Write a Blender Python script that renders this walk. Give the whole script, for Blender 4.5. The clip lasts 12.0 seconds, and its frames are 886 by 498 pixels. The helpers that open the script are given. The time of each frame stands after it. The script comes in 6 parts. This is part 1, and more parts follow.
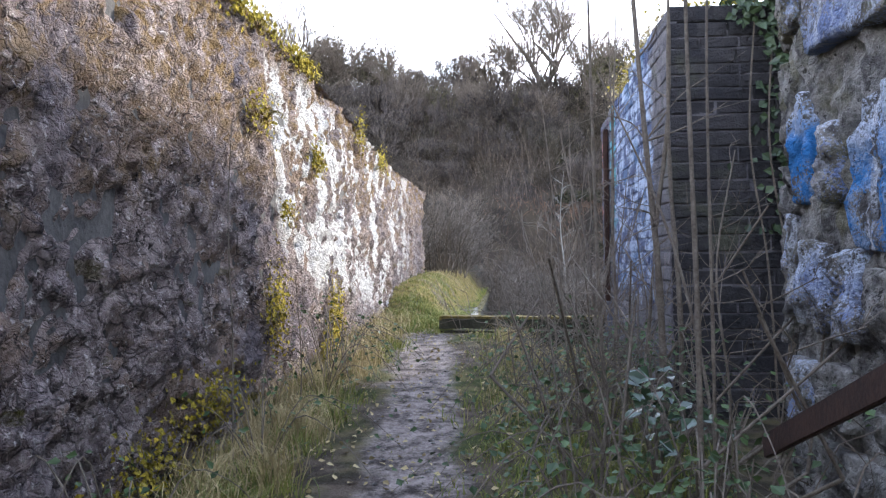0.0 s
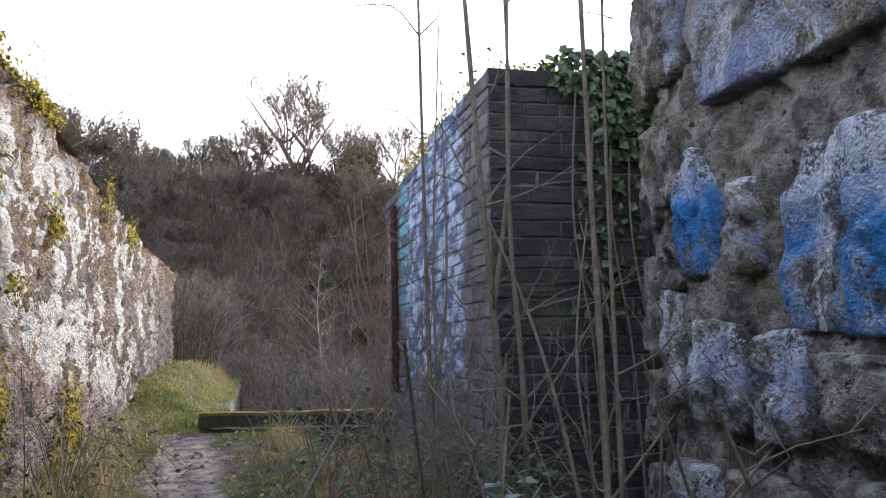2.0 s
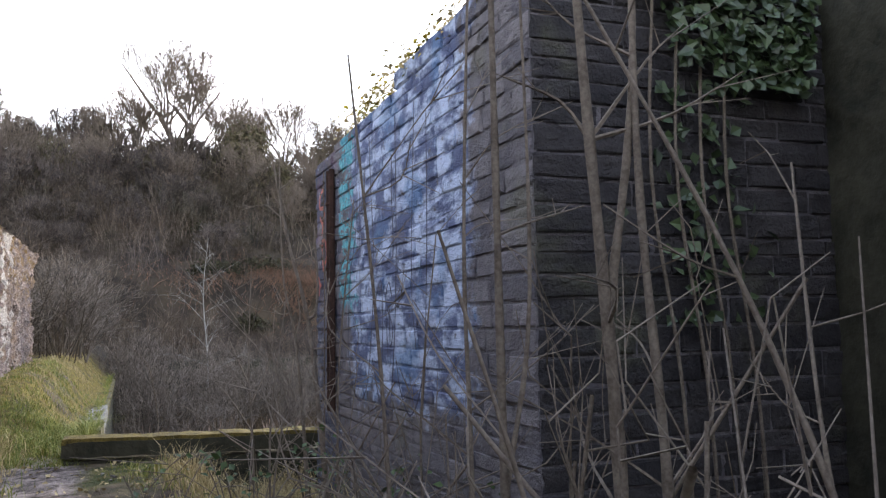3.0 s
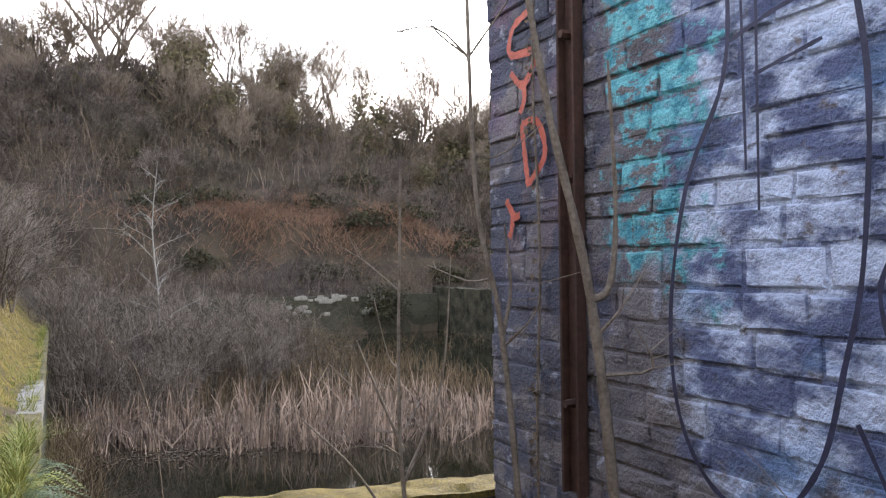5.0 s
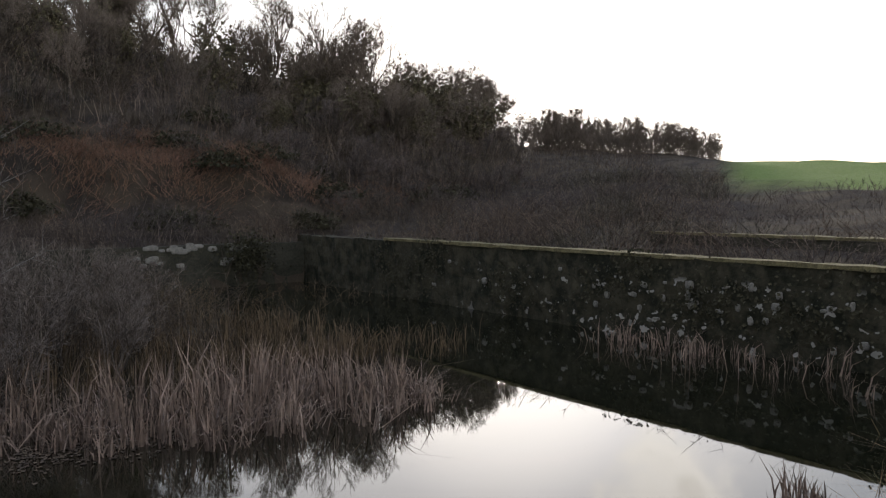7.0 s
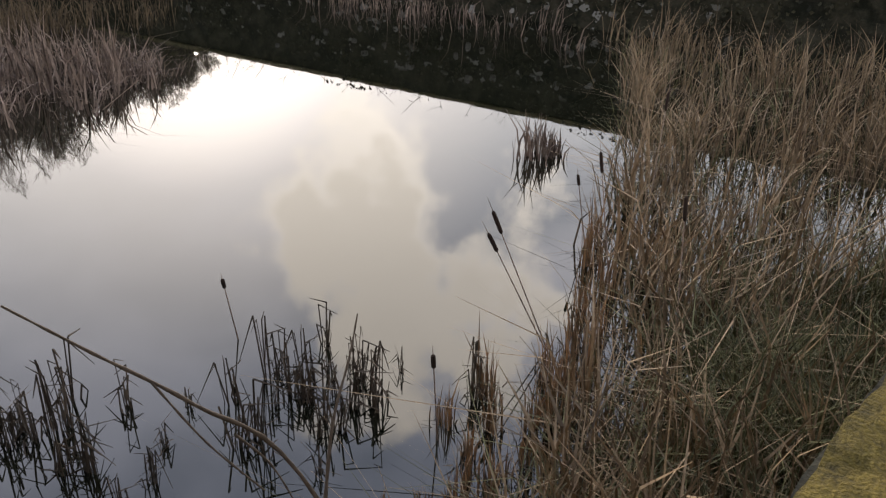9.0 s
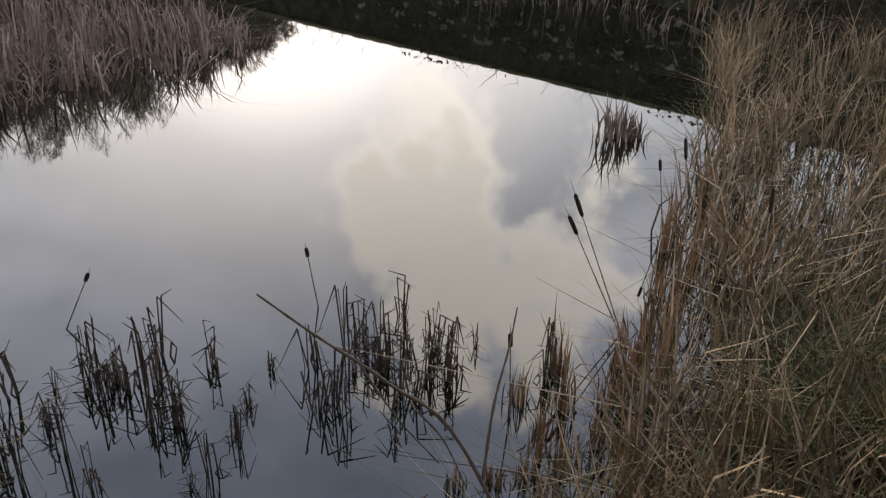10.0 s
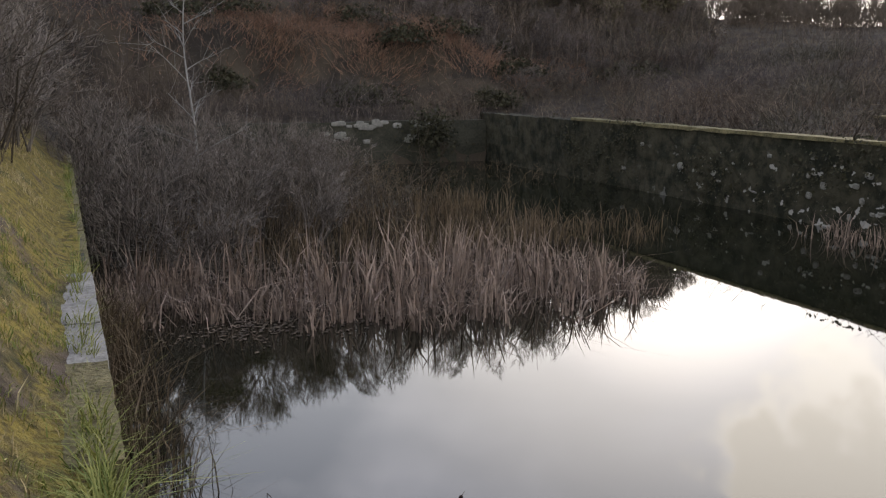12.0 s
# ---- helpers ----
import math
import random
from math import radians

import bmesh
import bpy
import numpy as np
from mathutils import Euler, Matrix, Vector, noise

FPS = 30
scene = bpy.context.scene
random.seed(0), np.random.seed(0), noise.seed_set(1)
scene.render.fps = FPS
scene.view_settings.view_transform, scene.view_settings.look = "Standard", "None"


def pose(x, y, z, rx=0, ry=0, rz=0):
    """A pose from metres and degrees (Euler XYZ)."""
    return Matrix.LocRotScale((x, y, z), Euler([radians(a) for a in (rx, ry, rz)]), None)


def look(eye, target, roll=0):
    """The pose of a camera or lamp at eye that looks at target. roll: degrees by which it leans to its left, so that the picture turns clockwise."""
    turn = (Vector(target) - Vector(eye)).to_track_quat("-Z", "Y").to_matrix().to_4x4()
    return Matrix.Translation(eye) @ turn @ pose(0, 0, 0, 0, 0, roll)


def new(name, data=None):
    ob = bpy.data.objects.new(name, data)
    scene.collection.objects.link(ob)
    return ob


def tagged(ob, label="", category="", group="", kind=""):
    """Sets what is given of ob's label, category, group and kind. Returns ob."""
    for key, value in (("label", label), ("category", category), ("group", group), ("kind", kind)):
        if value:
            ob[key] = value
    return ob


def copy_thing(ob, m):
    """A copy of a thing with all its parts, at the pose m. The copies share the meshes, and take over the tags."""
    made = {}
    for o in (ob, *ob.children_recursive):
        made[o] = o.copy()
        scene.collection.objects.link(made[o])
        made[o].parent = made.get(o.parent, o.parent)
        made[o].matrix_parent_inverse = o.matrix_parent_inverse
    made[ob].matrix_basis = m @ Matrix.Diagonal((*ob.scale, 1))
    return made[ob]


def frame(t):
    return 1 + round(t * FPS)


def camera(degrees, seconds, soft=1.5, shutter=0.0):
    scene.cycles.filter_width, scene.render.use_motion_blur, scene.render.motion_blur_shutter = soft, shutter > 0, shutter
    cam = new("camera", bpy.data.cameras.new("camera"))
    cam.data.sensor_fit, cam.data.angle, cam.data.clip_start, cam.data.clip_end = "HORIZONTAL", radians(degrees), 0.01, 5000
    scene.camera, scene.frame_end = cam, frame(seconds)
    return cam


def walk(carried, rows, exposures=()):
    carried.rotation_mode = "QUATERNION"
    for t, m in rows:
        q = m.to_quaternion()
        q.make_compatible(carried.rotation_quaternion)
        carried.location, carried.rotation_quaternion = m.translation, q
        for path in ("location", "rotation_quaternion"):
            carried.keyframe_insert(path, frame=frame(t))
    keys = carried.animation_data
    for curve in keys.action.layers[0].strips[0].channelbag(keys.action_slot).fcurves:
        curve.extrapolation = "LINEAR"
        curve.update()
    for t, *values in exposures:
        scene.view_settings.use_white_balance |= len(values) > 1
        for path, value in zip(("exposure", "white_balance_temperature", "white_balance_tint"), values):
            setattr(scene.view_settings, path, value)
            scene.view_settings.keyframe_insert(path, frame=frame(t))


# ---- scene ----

cam = camera(55.8, 12.0, soft=1.3, shutter=0.0)
walk(cam, [
    (0, look((0.409, 0.913, 1.074), (0.254, 2.907, 1.098), -0.8)),
    (0.5, look((0.287, 0.989, 1.069), (0.395, 2.986, 1.105), -0.9)),
    (1, look((0.145, 1.149, 1.08), (0.456, 3.124, 1.132), -0.9)),
    (1.5, look((0.051, 1.18, 1.054), (0.449, 3.128, 1.269), -1.1)),
    (2, look((0.119, 1.785, 1.067), (0.561, 3.722, 1.291), -1.0)),
    (2.5, look((0.06, 2.576, 1.124), (0.629, 4.481, 1.337), -1.1)),
    (2.7, look((0.035, 2.961, 1.167), (0.676, 4.844, 1.371), -0.8)),
    (4.5, look((0.046, 6.715, 1.333), (0.857, 8.542, 1.388), -1.0)),
    (5, look((-0.111, 7.29, 1.389), (0.734, 9.103, 1.416), -0.7)),
    (5.5, look((-0.186, 8.259, 1.386), (0.677, 10.063, 1.415), -0.6)),
    (6, look((-0.133, 9.007, 1.435), (0.74, 10.805, 1.38), -0.3)),
    (6.5, look((-0.18, 9.529, 1.522), (0.768, 11.288, 1.427), -0.4)),
    (7, look((-0.116, 9.967, 1.571), (1.053, 11.586, 1.456), -0.4)),
    (7.2, look((-0.037, 10.129, 1.614), (1.291, 11.62, 1.486), -0.3)),
    (8.8, look((-0.222, 10.725, 1.46), (1.303, 11.725, 0.64), 1.3)),
    (9, look((-0.233, 10.731, 1.455), (1.276, 11.717, 0.589), 1.3)),
    (9.5, look((-0.275, 10.749, 1.483), (1.208, 11.73, 0.569), 1.7)),
    (10, look((-0.341, 10.784, 1.51), (1.056, 11.877, 0.585), 1.9)),
    (10.5, look((-0.382, 10.767, 1.581), (0.828, 12.1, 0.709), 1.3)),
    (11, look((-0.345, 10.732, 1.612), (0.653, 12.33, 0.939), 0.6)),
    (11.5, look((-0.346, 10.777, 1.593), (0.517, 12.515, 1.108), 0.2)),
    (12, look((-0.338, 10.751, 1.595), (0.47, 12.536, 1.194), 0.1)),
], exposures=[(0, 1.28, 5700, 9), (1, 1.1, 5880, 9), (2.7, 0.85, 6150, 10), (4.3, 1.1, 6200, 10), (5.5, 1.25, 6700, 11), (6.2, 0.5, 6500, 10),
              (7.2, -0.45, 6350, 10), (8.8, 0.0, 6700, 12), (10.5, 0.0, 6500, 11), (12, 0.1, 6550, 11)])

# ---- sky and sun ----
SUN_AZ, SUN_EL = radians(40), radians(10.5)      # to the right of +y
world = bpy.data.worlds.new("sky")
scene.world = world
world.use_nodes = True
wt = world.node_tree
wn = wt.nodes
sky = wn.new("ShaderNodeTexSky")
sky.sky_type, sky.sun_disc = "NISHITA", False
sky.sun_elevation, sky.sun_rotation = SUN_EL, SUN_AZ
sky.air_density, sky.dust_density, sky.ozone_density = 1.0, 1.0, 2.0
wco = wn.new("ShaderNodeTexCoord")
wmap = wn.new("ShaderNodeMapping")
wmap.inputs["Scale"].default_value = (1.0, 1.0, 1.7)
wnoise = wn.new("ShaderNodeTexNoise")
wnoise.inputs["Scale"].default_value, wnoise.inputs["Detail"].default_value = 3.0, 5.0
wramp = wn.new("ShaderNodeValToRGB")
wramp.color_ramp.elements[0].position, wramp.color_ramp.elements[1].position = 0.42, 0.60
wramp.color_ramp.elements[0].color, wramp.color_ramp.elements[1].color = (0.45, 0.45, 0.45, 1), (0.95, 0.95, 0.95, 1)
wmix = wn.new("ShaderNodeMix")
wmix.data_type = "RGBA"
wsep = wn.new("ShaderNodeSeparateXYZ")
wlow = wn.new("ShaderNodeMapRange")
wlow.interpolation_type = "SMOOTHSTEP"
wlow.inputs["From Min"].default_value, wlow.inputs["From Max"].default_value = 0.10, 0.74
wcloud = wn.new("ShaderNodeMix")
wcloud.data_type = "RGBA"
wcloud.inputs["A"].default_value, wcloud.inputs["B"].default_value = (18.0, 17.2, 16.8, 1), (6.7, 7.4, 9.5, 1)
wt.links.new(wco.outputs["Generated"], wsep.inputs["Vector"])
wt.links.new(wsep.outputs["Z"], wlow.inputs["Value"])
wt.links.new(wlow.outputs["Result"], wcloud.inputs["Factor"])
wt.links.new(wcloud.outputs["Result"], wmix.inputs["B"])
wt.links.new(wco.outputs["Generated"], wmap.inputs["Vector"])
wt.links.new(wmap.outputs["Vector"], wnoise.inputs["Vector"])
wt.links.new(wnoise.outputs["Fac"], wramp.inputs["Fac"])
wt.links.new(wramp.outputs["Color"], wmix.inputs["Factor"])
wt.links.new(sky.outputs["Color"], wmix.inputs["A"])


def towards(vector, fades, inner, outer):
    """How near the direction lies to the given one: 1 inside, 0 outside; fades: what is added before the step, or None."""
    dot = wn.new("ShaderNodeVectorMath")
    dot.operation = "DOT_PRODUCT"
    wt.links.new(wco.outputs["Generated"], dot.inputs[0])
    dot.inputs[1].default_value = vector
    value = dot.outputs["Value"]
    if fades is not None:
        add = wn.new("ShaderNodeMath")
        add.operation = "ADD"
        wt.links.new(value, add.inputs[0])
        wt.links.new(fades, add.inputs[1])
        value = add.outputs["Value"]
    ramp = wn.new("ShaderNodeMapRange")
    ramp.interpolation_type = "SMOOTHSTEP"
    ramp.inputs["From Min"].default_value, ramp.inputs["From Max"].default_value = outer, inner
    wt.links.new(value, ramp.inputs["Value"])
    return ramp.outputs["Result"]


def blend(fac, a, b, strength=1.0):
    scaled = wn.new("ShaderNodeMath")
    scaled.operation = "MULTIPLY"
    scaled.inputs[1].default_value = strength
    wt.links.new(fac, scaled.inputs[0])
    m = wn.new("ShaderNodeMix")
    m.data_type = "RGBA"
    wt.links.new(scaled.outputs["Value"], m.inputs["Factor"])
    wt.links.new(a, m.inputs["A"])
    m.inputs["B"].default_value = b
    return m.outputs["Result"]


# thin cloud glows round the low sun; one cream cumulus stands over the pond's right side
SUN_WAY = (math.sin(SUN_AZ) * math.cos(SUN_EL), math.cos(SUN_AZ) * math.cos(SUN_EL), math.sin(SUN_EL))
CLOUD_WAY, CLOUD_CORE = (0.727, 0.524, 0.444), (0.695, 0.526, 0.490)
puff = wn.new("ShaderNodeTexNoise")
puff.inputs["Scale"].default_value, puff.inputs["Detail"].default_value, puff.inputs["Roughness"].default_value = 9.0, 6.0, 0.55
wt.links.new(wco.outputs["Generated"], puff.inputs["Vector"])
soft_puff = wn.new("ShaderNodeMath")
soft_puff.operation = "MULTIPLY_ADD"
soft_puff.inputs[1].default_value, soft_puff.inputs[2].default_value = 0.10, -0.05
wt.links.new(puff.outputs["Fac"], soft_puff.inputs[0])
heaven = blend(towards(SUN_WAY, None, 1.0, 0.91), wmix.outputs["Result"], (19.0, 18.0, 17.4, 1), 0.7)
heaven = blend(towards(SUN_WAY, None, 1.0, 0.980), heaven, (30.0, 27.5, 25.0, 1), 0.7)
heaven = blend(towards(CLOUD_WAY, soft_puff.outputs["Value"], 0.999, 0.982), heaven, (22.0, 20.3, 17.8, 1), 0.65)
heaven = blend(towards(CLOUD_CORE, soft_puff.outputs["Value"], 1.0, 0.990), heaven, (14.0, 12.8, 11.0, 1), 0.45)
wt.links.new(heaven, wn["Background"].inputs["Color"])
wn["Background"].inputs["Strength"].default_value = 0.18

sun = new("sun", bpy.data.lights.new("sun", "SUN"))
sun.data.energy, sun.data.angle, sun.data.color = 4.6, radians(4), (1.0, 0.86, 0.68)
sun.matrix_world = look((math.sin(SUN_AZ) * math.cos(SUN_EL), math.cos(SUN_AZ) * math.cos(SUN_EL), math.sin(SUN_EL)), (0, 0, 0))

# ---- materials ----


class Nodes:
    """A node material in the making: a Principled shader with short helpers."""

    def __init__(self, name, rough=0.9, spec=0.3):
        self.mat = bpy.data.materials.new(name)
        self.mat.use_nodes = True
        self.tree = self.mat.node_tree
        self.bsdf = self.tree.nodes["Principled BSDF"]
        self.bsdf.inputs["Roughness"].default_value = rough
        self.bsdf.inputs["Specular IOR Level"].default_value = spec
        self.place = self.add("ShaderNodeNewGeometry").outputs["Position"]

    def add(self, kind):
        return self.tree.nodes.new(kind)

    def link(self, a, b):
        self.tree.links.new(a, b)

    def noise(self, scale, detail=4.0, stretch=(1, 1, 1), rough=0.6):
        m = self.add("ShaderNodeMapping")
        m.inputs["Scale"].default_value = stretch
        self.link(self.place, m.inputs["Vector"])
        n = self.add("ShaderNodeTexNoise")
        n.inputs["Scale"].default_value, n.inputs["Detail"].default_value, n.inputs["Roughness"].default_value = scale, detail, rough
        self.link(m.outputs["Vector"], n.inputs["Vector"])
        return n.outputs["Fac"]

    def step(self, fac, lo, hi):
        r = self.add("ShaderNodeMapRange")
        r.interpolation_type = "SMOOTHSTEP"
        r.inputs["From Min"].default_value, r.inputs["From Max"].default_value = lo, hi
        self.link(fac, r.inputs["Value"])
        return r.outputs["Result"]

    def math(self, op, a, b):
        m = self.add("ShaderNodeMath")
        m.operation = op
        for s, v in zip(m.inputs, (a, b)):
            if isinstance(v, (int, float)):
                s.default_value = v
            else:
                self.link(v, s)
        return m.outputs["Value"]

    def mix(self, fac, a, b):
        m = self.add("ShaderNodeMix")
        m.data_type = "RGBA"
        for s, v in ((m.inputs["Factor"], fac), (m.inputs["A"], a), (m.inputs["B"], b)):
            if isinstance(v, tuple):
                s.default_value = (*v, 1)
            elif isinstance(v, (int, float)):
                s.default_value = v
            else:
                self.link(v, s)
        return m.outputs["Result"]

    def crevice(self, scale, stretch=(1, 1, 1), wander=0.3):
        """0 in the joints between irregular stones, rising to the stones' middles."""
        m = self.add("ShaderNodeMapping")
        m.inputs["Scale"].default_value = stretch
        shift = self.add("ShaderNodeTexNoise")
        shift.inputs["Scale"].default_value, shift.inputs["Detail"].default_value = scale * 0.8, 4.0
        self.link(self.place, shift.inputs["Vector"])
        far = self.add("ShaderNodeVectorMath")
        far.operation = "MULTIPLY_ADD"
        self.link(shift.outputs["Color"], far.inputs[0])
        far.inputs[1].default_value = (wander, wander, wander)
        self.link(self.place, far.inputs[2])
        self.link(far.outputs["Vector"], m.inputs["Vector"])
        v = self.add("ShaderNodeTexVoronoi")
        v.feature = "DISTANCE_TO_EDGE"
        v.inputs["Scale"].default_value = scale
        self.link(m.outputs["Vector"], v.inputs["Vector"])
        return v.outputs["Distance"]

    def axis(self, n):
        s = self.add("ShaderNodeSeparateXYZ")
        self.link(self.place, s.inputs["Vector"])
        return s.outputs[n]

    def rand(self):
        return self.add("ShaderNodeObjectInfo").outputs["Random"]

    def island(self):
        return self.add("ShaderNodeNewGeometry").outputs["Random Per Island"]

    def done(self, colour, bump=None, depth=0.02, strength=0.6):
        self.link(colour, self.bsdf.inputs["Base Color"])
        if bump is not None:
            b = self.add("ShaderNodeBump")
            b.inputs["Strength"].default_value, b.inputs["Distance"].default_value = strength, depth
            self.link(bump, b.inputs["Height"])
            self.link(b.outputs["Normal"], self.bsdf.inputs["Normal"])
        return self.mat


def plain(name, a, b, scale=6.0, rough=0.9, depth=0.01, island=False, spec=0.3, metal=0.0):
    """Two tones by coarse and fine noise, with relief; single pieces of a joined mesh differ when island is set."""
    n = Nodes(name, rough, spec)
    n.bsdf.inputs["Metallic"].default_value = metal
    fine, coarse = n.noise(scale * 6), n.noise(scale)
    f = n.mix(0.5, n.step(coarse, 0.3, 0.7), n.step(fine, 0.3, 0.7))
    if island:
        f = n.mix(0.65, f, n.island())
    return n.done(n.mix(f, a, b), fine, depth)


def wall_material():
    n = Nodes("lichen_rubble", 0.95, 0.15)
    coarse, mid, fine = n.noise(0.9), n.noise(8.0, 8, (1, 0.8, 1.0), 0.70), n.noise(34.0, 5, (1, 1, 1), 0.7)
    c = n.mix(n.step(mid, 0.36, 0.66), (0.125, 0.096, 0.092), (0.43, 0.355, 0.335))
    c = n.mix(n.step(n.noise(2.6, 5, (1, 0.7, 1.2), 0.6), 0.50, 0.62), c, (0.265, 0.195, 0.155))
    c = n.mix(n.step(n.math("ADD", fine, n.math("MULTIPLY", n.noise(5.0), 0.25)), 0.69, 0.76), c, (0.56, 0.50, 0.47))
    c = n.mix(n.step(n.noise(9.0, 6, (1, 0.8, 0.9), 0.74), 0.41, 0.35), c, (0.032, 0.026, 0.025))
    joints = n.math("MULTIPLY", n.step(n.crevice(6.5, (1, 0.75, 1.3), 0.25), 0.07, 0.0), n.step(n.noise(2.7, 4), 0.42, 0.55))
    c = n.mix(n.math("MULTIPLY", joints, 0.85), c, (0.040, 0.032, 0.030))
    chips = n.crevice(17.0, (1, 0.8, 1.2), 0.12)
    c = n.mix(n.math("MULTIPLY", n.step(coarse, 0.48, 0.62), 0.5), c, (0.15, 0.135, 0.165))
    # orange lichen, thicker towards the coping
    top = n.step(n.math("ADD", n.axis("Z"), n.math("MULTIPLY", n.noise(2.3), 2.4)), 2.2, 3.7)
    c = n.mix(n.math("MULTIPLY", top, n.step(n.noise(9.0, 6, (1, 1, 0.8), 0.7), 0.44, 0.60)), c, (0.235, 0.160, 0.078))
    # dark green moss in damp hollows
    c = n.mix(n.math("MULTIPLY", n.step(n.noise(3.1, 5, (1, 0.6, 1.4), 0.65), 0.60, 0.68), n.step(n.axis("Z"), 1.6, 0.6)), c, (0.085, 0.072, 0.018))
    # whitewash that has run down and flaked off stone by stone
    y, z = n.axis("Y"), n.axis("Z")
    band = n.math("MULTIPLY", n.step(n.math("SUBTRACT", y, n.math("MULTIPLY", n.math("SUBTRACT", 2.4, z), 0.5)), 6.7, 7.0), n.step(y, 18.5, 12.0))
    low = n.math("ADD", n.math("ADD", z, n.math("MULTIPLY", n.math("SUBTRACT", y, 7.0), 0.12)), n.math("MULTIPLY", n.noise(1.7), 0.8))
    band = n.math("MULTIPLY", band, n.math("MULTIPLY", n.step(low, 1.35, 1.65), n.step(n.math("ADD", z, n.math("MULTIPLY", n.noise(2.0), 0.4)), 2.85, 2.65)))
    flakes = n.math("ADD", n.math("MULTIPLY", n.noise(3.2, 3, (1, 1, 0.55), 0.5), 0.75), n.math("MULTIPLY", n.noise(11.0, 5, (1, 1, 0.6), 0.65), 0.25))
    flakes = n.math("SUBTRACT", flakes, n.math("MULTIPLY", n.math("SUBTRACT", y, 8.5), 0.007))
    runs = n.math("MULTIPLY", n.step(flakes, 0.500, 0.514), n.step(n.noise(17.0, 5, (1, 1, 0.4), 0.7), 0.36, 0.41))
    c = n.mix(n.math("MULTIPLY", band, runs), c, n.mix(n.step(fine, 0.35, 0.6), (0.52, 0.50, 0.49), (0.76, 0.75, 0.74)))
    return n.done(c, n.math("ADD", n.mix(0.6, mid, fine), n.math("MULTIPLY", n.step(chips, 0.0, 0.10), 0.35)), 0.11, 1.0)


def stone_material(name, tint, amount):
    """Pitted rubble; amount: how much sprayed paint is left, white at a stone's head and tinted below."""
    n = Nodes(name, 0.92, 0.2)
    up = n.add("ShaderNodeSeparateXYZ")
    n.link(n.add("ShaderNodeTexCoord").outputs["Generated"], up.inputs["Vector"])
    head = n.math("ADD", up.outputs["Z"], n.math("MULTIPLY", n.math("SUBTRACT", n.noise(6.0, 5), 0.5), 0.8))
    coarse, mid, fine = n.noise(2.2), n.noise(9.0, 6), n.noise(60.0, 4)
    c = n.mix(n.step(mid, 0.36, 0.64), (0.085, 0.078, 0.075), (0.31, 0.29, 0.265))
    c = n.mix(n.step(n.noise(24.0, 4, (1, 1, 1), 0.7), 0.42, 0.34), c, (0.04, 0.035, 0.032))
    c = n.mix(n.math("MULTIPLY", n.step(coarse, 0.52, 0.66), 0.55), c, (0.15, 0.135, 0.06))
    if amount:
        speck = n.noise(85.0, 3, (1, 1, 1), 0.7)
        cover = n.math("ADD", n.noise(4.5, 5), n.math("MULTIPLY", n.math("SUBTRACT", speck, 0.5), 0.75))
        keep = n.step(cover, 0.60 - 0.22 * amount, 0.70 - 0.22 * amount)
        drip = n.math("MULTIPLY", n.step(n.noise(10.0, 3, (1, 1, 0.12)), 0.57, 0.66), n.step(speck, 0.36, 0.5))
        cloud = n.math("MULTIPLY", n.step(n.noise(4.2, 5, (1, 1, 1), 0.7), 0.44, 0.60), n.step(speck, 0.40, 0.52))
        wash = n.math("MAXIMUM", n.math("MULTIPLY", cloud, 0.6), n.step(head, 0.55, 0.85))
        c = n.mix(keep, c, n.mix(wash, tint, (0.46, 0.50, 0.60)))
        c = n.mix(n.math("MULTIPLY", drip, min(1.0, amount)), c, (0.60, 0.62, 0.68))
    return n.done(c, n.mix(0.5, mid, fine), 0.07, 1.0)


